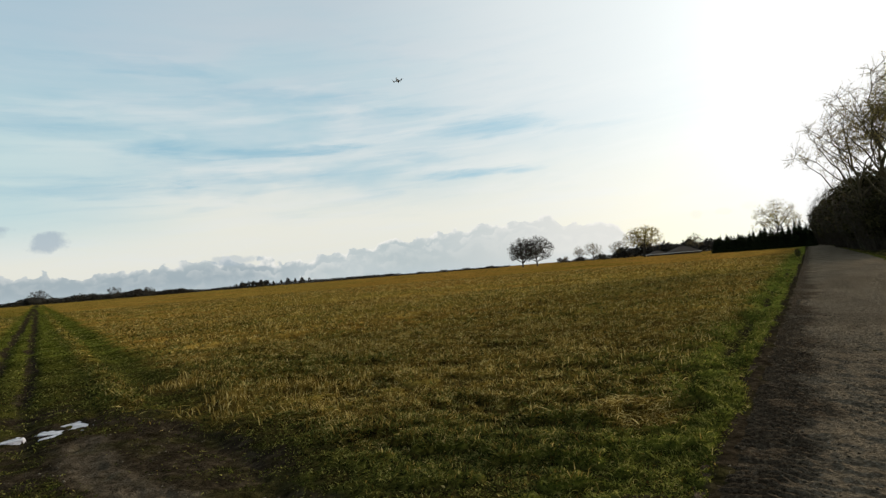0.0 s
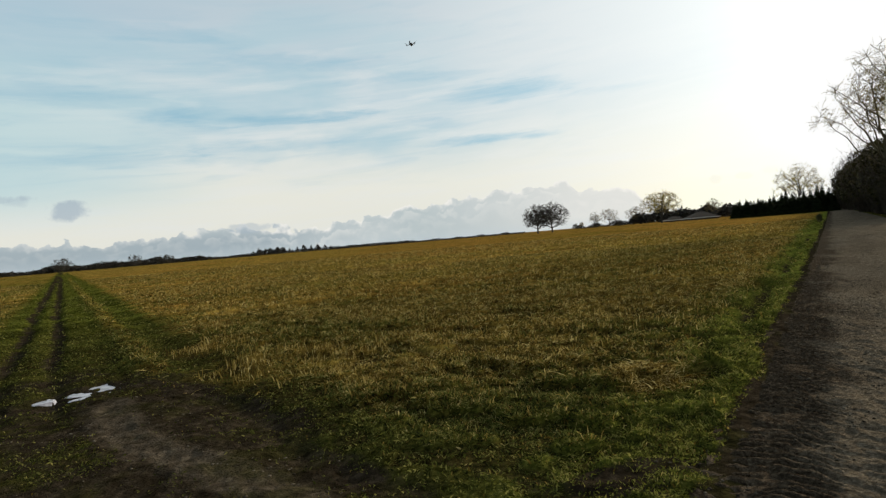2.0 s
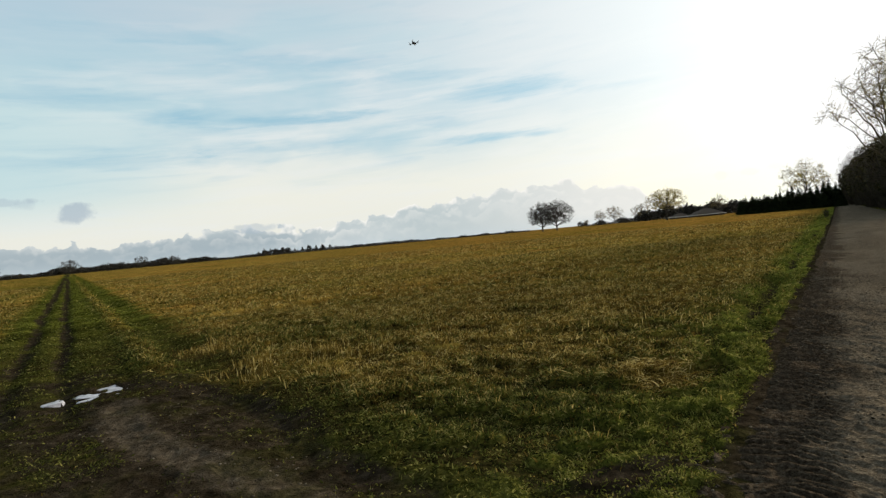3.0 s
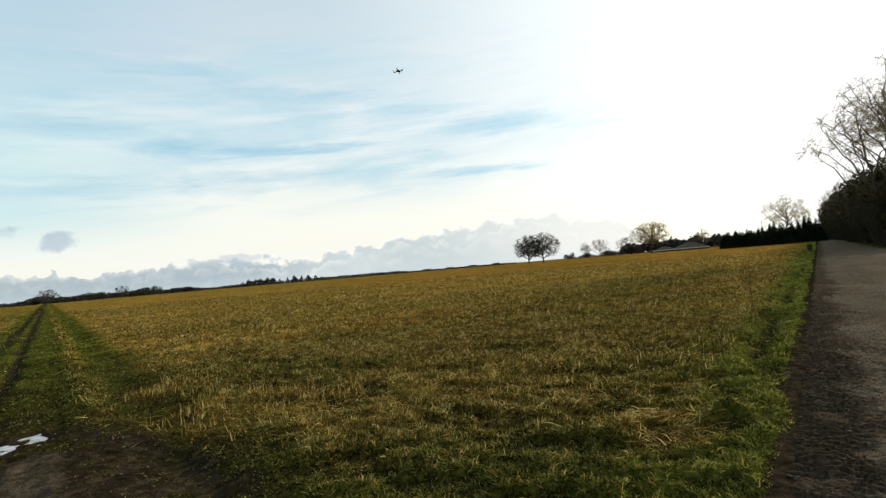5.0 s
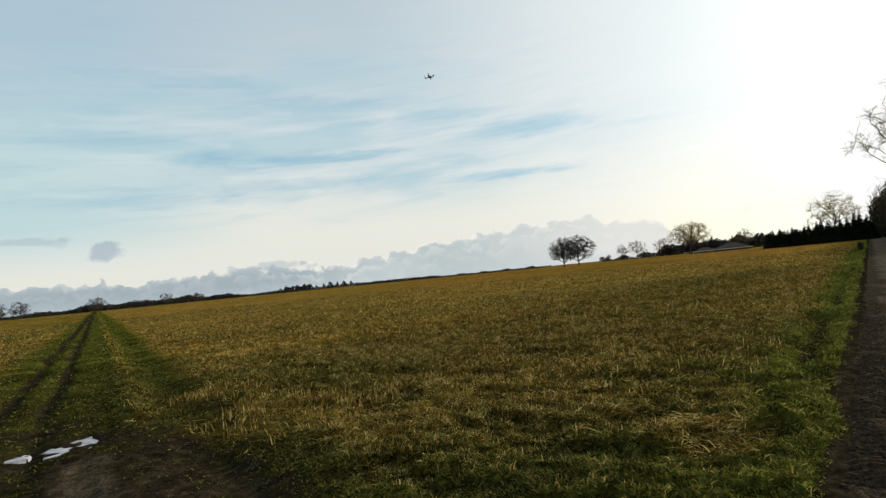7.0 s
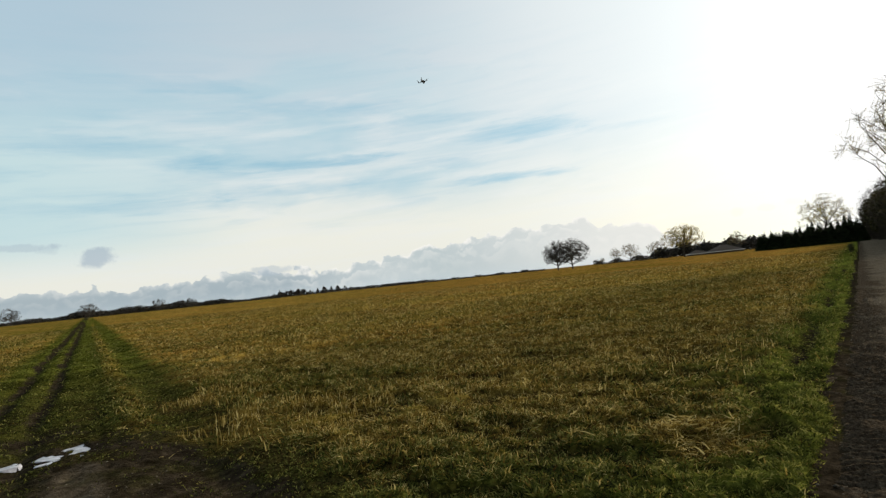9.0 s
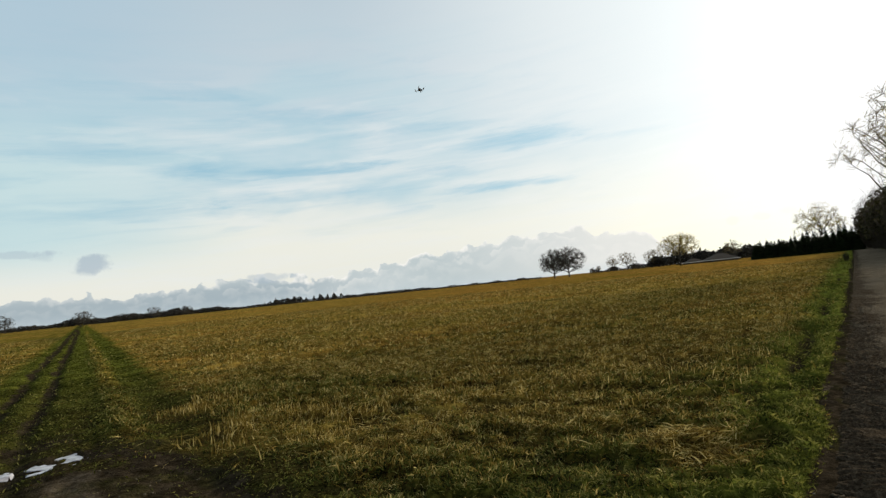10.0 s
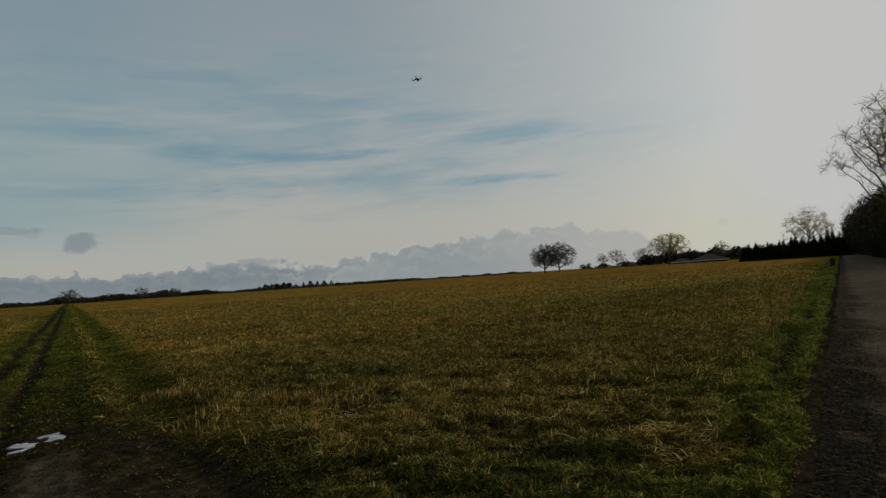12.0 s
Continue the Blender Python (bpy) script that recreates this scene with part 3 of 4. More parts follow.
def road_height(u, w, x, y):
    base = -0.035 + 0.02 * (rough(x, y, 1.6, 71) - 0.5) + 0.012 * (rough(x, y, 0.25, 73) - 0.5)
    r = np.hypot(x, y)
    fade = ease(34, 10, r)
    # a tractor tyre's chevrons in the damp strip, and ripples across the way
    wander = w - ROAD_L + 0.3 * (rough(x, y, 0.9, 74) - 0.5)
    strip = ease(0.02, 0.1, w - ROAD_L) * ease(0.75, 0.45, wander)
    drift = 0.9 * rough(x, y, 0.35, 76)
    lug = np.abs(((u * 10.0 + 3.0 * np.abs(w - ROAD_L - 0.36) + drift) % 1.0) - 0.5) * 2
    base = base + fade * strip * 0.065 * (ease(0.25, 0.75, lug) - 0.5) * ease(0.22, 0.5, rough(x, y, 0.35, 75))
    ridges = rough(u + 0.25 * w, w * 0.36, 0.055, 77, 2) - 0.5
    base = base + fade * (1 - strip) * 0.058 * ridges * (0.45 + 0.55 * ease(0.35, 0.6, rough(x, y, 0.8, 79)))
    base = base + fade * 0.045 * (rough(x, y, 0.08, 78) - 0.5)
    base = base - 0.03 * np.exp(-((w - 1.0) / 0.35) ** 2) * ease(40, 10, r) - 0.03 * np.exp(-((w - 2.6) / 0.35) ** 2) * ease(60, 20, r)
    return base + 0.0022 * np.clip(r - 60, 0, 320) * ease(900, 380, r)


def build_road():
    us = np.r_[np.arange(-30, -1, 1.0), np.arange(-1, 1.5, 0.2), np.geomspace(1.5, 12, 640), np.geomspace(12.1, 60, 300), np.geomspace(61, 420, 90)]
    share = np.r_[np.linspace(0, 0.16, 40), np.linspace(0.165, 1, 130)]
    uu, ss = np.meshgrid(us, share, indexing="ij")
    x0, y0 = road_point(uu, ROAD_L + 0 * uu)
    left = ROAD_L - 0.12 + 0.22 * (rough(x0, y0, 0.5, 81, 4) - 0.5)
    right = 3.5 + 0.025 * np.clip(uu, 0, 60) + 0.5 * (rough(x0, y0, 1.5, 83) - 0.5)
    ww = left + (right - left) * ss
    xs, ys = road_point(uu, ww)
    zs = road_height(uu, ww, xs, ys)
    rows, cols = xs.shape
    idx = np.arange(rows * cols).reshape(rows, cols)
    quads = np.stack([idx[:-1, :-1], idx[:-1, 1:], idx[1:, 1:], idx[1:, :-1]], -1).reshape(-1, 4)
    me = mesh_of("road", np.stack([xs, ys, zs], -1).reshape(-1, 3), quads, ROAD, True)
    d = ww - ROAD_L
    damp = ease(0.95, 0.40, d + 1.2 * (rough(xs, ys, 0.8, 85, 4) - 0.5)) * (0.9 + 0.1 * ease(2, 6, uu))
    damp = np.maximum(damp, 0.35 * ease(0.45, 0.75, rough(xs, ys, 1.4, 87, 4)))
    damp = np.maximum(damp, 0.42 * ease(0.42, 0.72, rough(uu * 0.22, ww, 0.62, 88, 4)))
    me.attributes.new("damp", "FLOAT", "POINT").data.foreach_set("value", damp.ravel().astype(np.float32))
    me.flip_normals()
    return tagged(new("road", me), "grey-brown dirt farm road with tyre prints and a damp edge", "road", kind="structure")


build_ground()
build_road()


def build_ice():
    """Thin white ice left in the muddy hollow: a wavering slab that sinks under the clods round it."""
    m, g = material("thin_white_ice")
    at = g.node("ShaderNodeTexCoord").outputs["Object"]
    grey, crack = g.noise(at, 9.0, 5.0, 0.65), g.noise(at, 28.0, 4.0, 0.6)
    colour = g.ramp(grey, [(0.34, (0.17, 0.16, 0.17)), (0.50, (0.38, 0.365, 0.39)), (0.70, (0.58, 0.56, 0.59))])
    surface(g, colour, 0.35, g.math("ADD", grey, crack), 0.5, 0.01, specular=0.5)
    us, ws = np.meshgrid(np.linspace(-1.1, 1.1, 90), np.linspace(-1.1, 1.1, 90), indexing="ij")
    xs, ys = us * 1.0 + PUDDLE[0], ws * 0.9 + PUDDLE[1]
    deep = pool(xs, ys, 0.75)
    zs = -0.040 + 0.010 * (rough(xs, ys, 0.25, 25, 2) - 0.5) - 0.06 * ease(0.35, 0.10, deep)
    idx = np.arange(90 * 90).reshape(90, 90)
    quads = np.stack([idx[:-1, :-1], idx[1:, :-1], idx[1:, 1:], idx[:-1, 1:]], -1)
    quads = quads[(deep[:-1, :-1] > 0.08) | (deep[1:, 1:] > 0.08)].reshape(-1, 4)
    ob = new("ice_patch", mesh_of("ice_patch", np.stack([xs, ys, zs], -1).reshape(-1, 3), quads, m, True))
    tagged(ob, "ragged white patch of thin ice in a muddy wheel rut", "ice", kind="structure")


build_ice()


# ---- clods and pebbles ----
rng = np.random.default_rng(7)


def clods():
    """Small lumps of earth and stone lying on the road and the muddy corner."""
    u = rng.uniform(1.2, 15, 9000) ** 1.0
    w = ROAD_L + rng.uniform(-0.3, 4.3, 9000) * rng.uniform(0.1, 1, 9000)
    x, y = road_point(u, w)
    mx, my = rng.uniform(-7.5, 1.5, 5000), rng.uniform(2.0, 7.2, 5000)
    x, y = np.r_[x, mx], np.r_[y, my]
    mud, straw, road, hollow = covers(x, y)
    ur, wr = road_frame(x, y)
    keep = ((road > 0.5) | (mud > 0.5)) & (rough(x, y, 0.5, 111) > 0.5)
    x, y, road, ur, wr = x[keep], y[keep], road[keep], ur[keep], wr[keep]
    n = len(x)
    z = np.where(road > 0.5, road_height(ur, wr, x, y), height(x, y))
    size = 0.004 + 0.014 * rng.uniform(0, 1, n) ** 4
    corner = np.array([(1, 0, 0), (0, 1, 0), (-1, 0, 0), (0, -1, 0), (0, 0, 1), (0, 0, -1)], float)
    verts = corner[None] * rng.uniform(0.5, 1.2, (n, 6, 3)) * size[:, None, None] * [1.2, 1.2, 0.7]
    turn = rng.uniform(0, 6.28, n)[:, None]
    vx = verts[..., 0] * np.cos(turn) - verts[..., 1] * np.sin(turn)
    vy = verts[..., 0] * np.sin(turn) + verts[..., 1] * np.cos(turn)
    verts = np.stack([vx + x[:, None], vy + y[:, None], verts[..., 2] + z[:, None] + 0.2 * size[:, None]], -1)
    face = np.array([(0, 1, 4), (1, 2, 4), (2, 3, 4), (3, 0, 4), (1, 0, 5), (2, 1, 5), (3, 2, 5), (0, 3, 5)])
    tris = (np.arange(n)[:, None, None] * 6 + face[None]).reshape(-1, 3)
    ob = new("clods", mesh_of("clods", verts.reshape(-1, 3), tris, EARTH))
    tagged(ob, "small lumps of brown earth and grit on the road", "earth", kind="stuff")


clods()


# ---- grass and stubble ----


def blades(name, x, y, lift, length, width, lean, way, mat, label, category):
    """Bent blades of five vertices each, rooted in the ground, leaning towards way."""
    n = len(x)
    z = height(x, y) - 0.006 + lift
    turn = way + np.pi / 2 + rng.normal(0, 0.5, n)
    across = np.stack([np.cos(turn), np.sin(turn), 0.6 * rng.normal(0, 1, n)], 1)
    bend = np.stack([np.cos(way), np.sin(way), 0 * way], 1) * (lean * length)[:, None]
    root = np.stack([x, y, z], 1)
    rise = np.stack([0 * x, 0 * x, length * np.sqrt(np.clip(1 - lean ** 2, 0.01, 1))], 1)
    half = across * (width / 2)[:, None]
    middle, tip = root + 0.65 * rise + 0.40 * bend, root + rise + bend
    verts = np.stack([root - half, root + half, middle + 0.8 * half, middle - 0.8 * half, tip], 1).reshape(-1, 3)
    base = np.arange(n)[:, None] * 5
    tris = np.concatenate([base + [0, 1, 2], base + [0, 2, 3], base + [3, 2, 4]], 1).reshape(-1, 3)
    ob = new(name, mesh_of(name, verts, tris, mat))
    return tagged(ob, label, category, kind="stuff")


def scatter(r0, r1, count, a0=-47, a1=45):
    a = np.radians(rng.uniform(a0, a1, count))
    r = np.sqrt(rng.uniform(r0 ** 2, r1 ** 2, count))
    return r * np.sin(a), r * np.cos(a)


def grow():
    """Tussocks of blades: green ones, dry standing ones, and straw lying about."""
    green, dry, fresh = [], [], []
    for r0, r1, clumps, each, size in ((1.6, 7, 14500, 17, 0.9), (7, 16, 22000, 12, 1.15), (16, 40, 22000, 8, 2.0), (40, 95, 17000, 5, 3.2)):
        cx, cy = scatter(r0, r1, clumps)
        ut, wt = track_frame(cx, cy)
        ur, wr = road_frame(cx, cy)
        lush = tussock(cx, cy) + 0.5 * np.exp(-((wt - 0.5) / 0.3) ** 2) + 0.2 * ease(-1.6, -0.9, wr)
        flat = trodden(cx, cy)
        vigour = (0.28 + 0.95 * lush) * rng.uniform(0.6, 1.35, clumps) * (1 - 0.72 * flat)
        heading = rng.uniform(0, 2 * np.pi, clumps)
        k = np.repeat(np.arange(clumps), each)
        n = len(k)
        turn = rng.uniform(0, 2 * np.pi, n)
        far = size * 0.085 * np.sqrt(rng.uniform(0, 1, n)) * (0.7 + vigour[k])
        x, y = cx[k] + far * np.cos(turn), cy[k] + far * np.sin(turn)
        mud, straw, road, hollow = covers(x, y)
        keep = (road < 0.25 + 0.45 * rough(x, y, 0.22, 97, 2)) & (hollow < 0.35) & (rng.uniform(0, 1, n) > 0.94 * ease(0.25, 0.85, mud)) & (mud < 0.9) & (rng.uniform(0, 1, n) > 0.75 * flat[k])
        vigour = vigour[k] * (1 - 0.7 * ease(0.05, 0.4, mud)) * (1 - 0.6 * verge_rut(x, y))
        is_dry = rng.uniform(0, 1, n) < (0.05 + 0.85 * straw) * (1 - 0.8 * flat[k]) * (0.35 + 0.9 * rng.uniform(0, 1, clumps)[k])
        way = np.where(rng.uniform(0, 1, n) < 0.5, turn, heading[k]) + rng.normal(0, 0.5, n)
        length = size * (0.5 + 0.5 * vigour) * rng.uniform(0.035, 0.095, n)
        width = size * rng.uniform(0.006, 0.015, n)
        lean = np.clip(rng.normal(0.90, 0.12, n), 0.3, 0.995)
        lift = size ** 0.5 * 0.040 * vigour * rng.uniform(0, 1, n) * ease(1.1, 0.2, far / (size * 0.1))
        rows = np.stack([x, y, lift, length, width, lean, way], 1)
        ur, wr = road_frame(x, y)
        edge = (rng.uniform(0, 1, n) < ease(-1.9, -0.9, wr)) & (wr < 1)
        rows[edge, 3] *= 0.8
        green.append(rows[keep & ~is_dry & ~edge])
        fresh.append(rows[keep & ~is_dry & edge])
        rows[:, 3] *= rng.uniform(0.6, 1.25, n)
        rows[:, 4] *= 0.95
        stiff = rng.uniform(0, 1, n) < 0.14
        rows[stiff, 5] *= 0.5
        dry.append(rows[keep & is_dry])
    # long straws lying about
    x, y = scatter(4.5, 14, 16000)
    mud, straw, road, hollow = covers(x, y)
    keep = (rng.uniform(0, 1, len(x)) < straw ** 2) & (road < 0.2)
    n = len(x)
    lying = np.stack([x, y, rng.uniform(0.01, 0.05, n), rng.uniform(0.08, 0.26, n), rng.uniform(0.004, 0.007, n),
                      rng.uniform(0.96, 0.998, n), rng.uniform(0, 2 * np.pi, n)], 1)
    dry.append(lying[keep])
    # upright stubble stalks in tufts
    for cx, cy, rx, ry, n in ((-2.5, 7.7, 1.8, 1.4, 2400), (-4.9, 9.6, 0.6, 0.8, 700), (3.2, 9.0, 3.0, 2.0, 1300)):
        x, y = cx + rx * rng.normal(0, 0.6, n), cy + ry * rng.normal(0, 0.6, n)
        mud, straw, road, hollow = covers(x, y)
        good = (road < 0.1) & (mud < 0.15) & (straw > 0.25) & (rough(x, y, 0.45, 98, 2) > 0.5)
        tufts = np.stack([x, y, 0 * x, rng.uniform(0.07, 0.19, n), rng.uniform(0.008, 0.015, n), rng.uniform(0.15, 0.8, n), rng.uniform(0, 2 * np.pi, n)], 1)
        dry.append(tufts[good])
    # a heap of combed-out straw near the verge
    n = 900
    turn, far = rng.uniform(0, 2 * np.pi, n), np.sqrt(rng.uniform(0, 1, n))
    dry.append(np.stack([1.86 + 0.34 * far * np.cos(turn) + rng.normal(0, 0.10, n), 5.17 + 0.42 * far * np.sin(turn) + rng.normal(0, 0.18, n),
                         rng.uniform(0.01, 0.09, n), rng.uniform(0.06, 0.19, n), rng.uniform(0.006, 0.012, n),
                         rng.uniform(0.93, 0.998, n), rng.uniform(0, 2 * np.pi, n)], 1))
    for label, bunch, name, mat, kind in (("short matted green winter grass growing through the field", green, "grass", GRASS, "grass"),
                                          ("fresh green tussocky grass on the verge of the road", fresh, "verge_grass", FRESH, "grass"),
                                          ("dry yellow straw and stubble standing and lying in the field", dry, "stubble", STRAW, "stubble")):
        blades(name, *np.concatenate(bunch).T, mat, label, kind)


grow()


# ---- trees ----
def tube_mesh(name, segments, mat, sides=5):
    """Tapered tubes along segments (p, q, r_p, r_q)."""
    p = np.array([s[0] for s in segments])
    q = np.array([s[1] for s in segments])
    rp, rq = np.array([s[2] for s in segments]), np.array([s[3] for s in segments])
    d = q - p
    d /= np.maximum(np.linalg.norm(d, axis=1, keepdims=True), 1e-6)
    ref = np.where(np.abs(d[:, 2:3]) > 0.9, [[1.0, 0, 0]], [[0, 0, 1.0]])
    a = np.cross(d, ref)
    a /= np.linalg.norm(a, axis=1, keepdims=True)
    b = np.cross(d, a)
    th = np.arange(sides) * 2 * np.pi / sides
    ring = a[:, None] * np.cos(th)[None, :, None] + b[:, None] * np.sin(th)[None, :, None]
    verts = np.concatenate([p[:, None] + ring * rp[:, None, None], q[:, None] + ring * rq[:, None, None]], 1)
    k = np.arange(sides)
    k2 = (k + 1) % sides
    face = np.stack([k, k2, k2 + sides, k + sides], 1)
    quads = (np.arange(len(p))[:, None, None] * 2 * sides + face[None]).reshape(-1, 4)
    return mesh_of(name, verts.reshape(-1, 3), quads, mat, True)


def grow_tree(seed, tall, spread, stems=1, low=0.2, girth=0.35, mains=9, boughs=8, sprays=6, tips=4, thin=0.012, droop=-0.35, rise=0.02, waist=0.5):
    """Segments of a bare broad-leaved tree: limbs that fan out from the trunk to a rounded crown, boughs on them,
    sprays on the boughs, and twigs on the sprays. Returns the thick wood and the fine twigs."""
    r = random.Random(seed)
    wood, twigs = [], []
    bottom = tall * low * 0.75
    heart = Vector((0, 0, bottom + waist * (tall - bottom)))
    above, below = tall - heart.z, heart.z - bottom

    def inside(v):
        off = v - heart
        return (off.x ** 2 + off.y ** 2) / (spread / 2) ** 2 + (off.z / (above if off.z > 0 else below)) ** 2

    def shell(way, share):
        n = way.normalized()
        return heart + n * (share / math.sqrt(inside(heart + n)))

    def path(p, goal, thick, end, wander, pieces, out, rise):
        """A crooked tapering line from p to goal that sets off upwards. Returns its points."""
        length = (goal - p).length
        bow = p + (goal - p) * 0.45 + Vector((0, 0, rise * length))
        pts = [p]
        for k in range(1, pieces + 1):
            t = k / pieces
            q = p * (1 - t) ** 2 + bow * (2 * t * (1 - t)) + goal * t * t
            q = q + Vector((r.gauss(0, 1), r.gauss(0, 1), r.gauss(0, 1))) * (wander * length * (t < 1))
            a, b = thick + (end - thick) * (k - 1) / pieces, thick + (end - thick) * t
            out.append((tuple(pts[-1]), tuple(q), a, b))
            pts.append(q)
        return pts

    for s in range(stems):
        a = 2.6 * s + r.uniform(-0.3, 0.3)
        push = 0.0 if stems == 1 else 1.0
        foot = Vector((0.35 * push * math.cos(a), 0.35 * push * math.sin(a), -0.2))
        fork = Vector((0.06 * spread * push * math.cos(a), 0.06 * spread * push * math.sin(a), tall * low))
        crest = shell(Vector((0.35 * push * math.cos(a) + r.gauss(0, 0.12), 0.35 * push * math.sin(a) + r.gauss(0, 0.12), 1)), 0.97)
        path(foot, fork, girth, girth * 0.8, 0.012, 4, wood, 0.0)
        leader = path(fork, crest, girth * 0.75, 0.02, 0.02, 9, wood, 0.03)
        limbs = [leader]
        for k in range(mains):
            turn = a + 2.399 * k + r.uniform(-0.35, 0.35)
            z = droop + (1.15 - droop) * ((k + 0.5) / mains) ** 0.9
            goal = shell(Vector((math.cos(turn), math.sin(turn), z)), r.uniform(0.86, 1.02))
            start = leader[min(3, int(3.5 * k / mains))]
            limbs.append(path(start, goal, girth * r.uniform(0.30, 0.48), 0.015, 0.013, 9, wood, rise))
        # short sprays along the outer half of every limb
        for limb in limbs:
            for k in range(4, len(limb)):
                for _ in range(2):
                    way = (limb[k] - limb[k - 1]).normalized() + Vector((r.gauss(0, 1), r.gauss(0, 1), r.gauss(0.1, 0.8))).normalized() * 1.1
                    tip = limb[k] + way.normalized() * spread * r.uniform(0.04, 0.09)
                    if inside(tip) > 1.08:
                        continue
                    spray = path(limb[k], tip, 1.8 * thin, thin, 0.06, 3, twigs, -0.05)
                    for _ in range(tips + 1):
                        u = spray[r.randrange(1, len(spray))]
                        w = (way.normalized() + Vector((r.gauss(0, 1), r.gauss(0, 1), r.gauss(0.1, 0.9))) * 0.7).normalized()
                        twigs.append((tuple(u), tuple(u + w * spread * r.uniform(0.015, 0.04)), thin, thin * 0.4))
        # boughs fill the crown evenly: each grows from the limb nearest to its end
        joints = [(p, k / len(limb)) for limb in limbs for k, p in enumerate(limb) if k > 1]
        for _ in range(boughs * (mains + 1)):
            while True:
                way = Vector((r.gauss(0, 1), r.gauss(0, 1), r.gauss(0, 1))).normalized()
                if way.z > droop * 0.9:
                    break
            goal = shell(way, r.uniform(0.22, 1.0) ** 0.75)
            if push and (goal - fork).x * math.cos(a) + (goal - fork).y * math.sin(a) < -0.12 * spread:
                continue
            p, t = min(joints, key=lambda j: (j[0] - goal).length + 1.5 * max(0.0, (j[0] - fork).length - (goal - fork).length))
            blen = (goal - p).length
            if blen < 0.04 * spread:
                continue
            bough = path(p, goal, 0.014 + 0.085 * girth * (1 - 0.6 * t), 0.010, 0.035, 4, wood, -0.05)
            for _ in range(sprays):
                q = bough[r.randrange(1, len(bough))]
                way = (goal - p).normalized() + Vector((r.gauss(0, 1), r.gauss(0, 1), r.gauss(0.25, 0.8))).normalized() * 0.9
                tip = q + way.normalized() * (0.3 * blen + 0.03 * spread) * r.uniform(0.6, 1.2)
                if inside(tip) > 1.06:
                    continue
                spray = path(q, tip, 1.6 * thin, thin, 0.06, 3, twigs, -0.05)
                for _ in range(tips):
                    u = spray[r.randrange(1, len(spray))]
                    w = (way.normalized() + Vector((r.gauss(0, 1), r.gauss(0, 1), r.gauss(0.2, 0.9))) * 0.6).normalized()
                    twigs.append((tuple(u), tuple(u + w * (0.15 * blen + 0.015 * spread) * r.uniform(0.6, 1.5)), thin, thin * 0.4))
    return wood, twigs


def glow_flecks(twigs, seed, count, size):
    """Yellow flecks at the ends of twigs, added for the glow of backlit crowns."""
    g = np.random.default_rng(seed)
    ends = np.array([t[1] for t in twigs])
    c = ends[g.integers(0, len(ends), count)] + g.normal(0, 0.6 * size, (count, 3))
    a, b = g.normal(0, 1, (count, 3)), g.normal(0, 1, (count, 3))
    s = size * g.uniform(0.5, 1.3, (count, 1))
    a *= s / np.linalg.norm(a, axis=1, keepdims=True)
    b *= 0.6 * s / np.linalg.norm(b, axis=1, keepdims=True)
    verts = np.stack([c - a, c + b, c + a, c - b], 1).reshape(-1, 3)
    base = np.arange(count)[:, None] * 4
    return mesh_of("flecks", verts, np.concatenate([base + [0, 1, 2], base + [0, 2, 3]], 1).reshape(-1, 3), FLECK)


def bare_tree(at, seed, tall, spread, label, group="", twig=TWIG, bark=BARK, flecks=0, fleck_size=0.1, **how):
    wood, twigs = grow_tree(seed, tall, spread, **how)
    x, y = at
    ob = new("bare_tree")
    ob.location = (x, y, float(height(x, y)))
    under("trunk", tube_mesh("trunk", wood, bark, 5), ob)
    under("crown", tube_mesh("crown", twigs, twig, 3), ob, "fine leafless twigs")
    if flecks:
        under("flecks", glow_flecks(twigs, seed, flecks, fleck_size), ob, "yellow flecks added for the glow of light through the crown")
    return tagged(ob, label, "tree", group)


def polar(az, far):
    return far * math.sin(radians(az)), far * math.cos(radians(az))


ROADSIDE = "tall bare roadside tree with spreading limbs beside the dirt road"
road_tree = dict(stems=2, low=0.28, girth=0.26, mains=9, boughs=10, sprays=7, tips=3, thin=0.012, droop=0.05, rise=0.0, waist=0.52, flecks=5200, fleck_size=0.05, bark=PALE_BARK)
bare_tree(polar(39.4, 77), 3, 16.6, 16.5, ROADSIDE, "roadside trees", **road_tree)
bare_tree(polar(41.0, 71), 5, 18.8, 16, ROADSIDE, "roadside trees", **road_tree)
bare_tree(polar(44.2, 66), 8, 20.0, 15, ROADSIDE, "roadside trees", **(road_tree | dict(stems=1, low=0.28, girth=0.33, mains=11)))

PAIR = "one of two round-crowned bare oaks alone at the field's edge"
oak = dict(low=0.15, girth=0.42, mains=20, boughs=20, sprays=7, tips=4, thin=0.018, droop=-0.65, waist=0.42, twig=OAK, bark=OAK)
bare_tree(polar(8.85, 265), 12, 14.0, 14.6, PAIR, "pair of oaks", **oak)
bare_tree(polar(10.3, 265), 14, 14.6, 17.4, PAIR, "pair of oaks", **oak)
bare_tree(polar(20.8, 285), 17, 15.8, 20.5, "broad bare oak tinted yellow as if backlit, at the field's edge", "", low=0.30, girth=0.5, mains=18, boughs=15, sprays=6, tips=4, thin=0.020, droop=-0.35, waist=0.36, twig=GOLD, bark=OAK, flecks=5200, fleck_size=0.12)
bare_tree(polar(32.1, 250), 19, 18.8, 17.6, "wide bare tree tinted yellow as if backlit, behind the conifer plantation", "", low=0.24, girth=0.4, mains=15, boughs=13, sprays=6, tips=4, thin=0.017, droop=-0.4, waist=0.42, twig=GOLD, bark=OAK, flecks=3600, fleck_size=0.11)
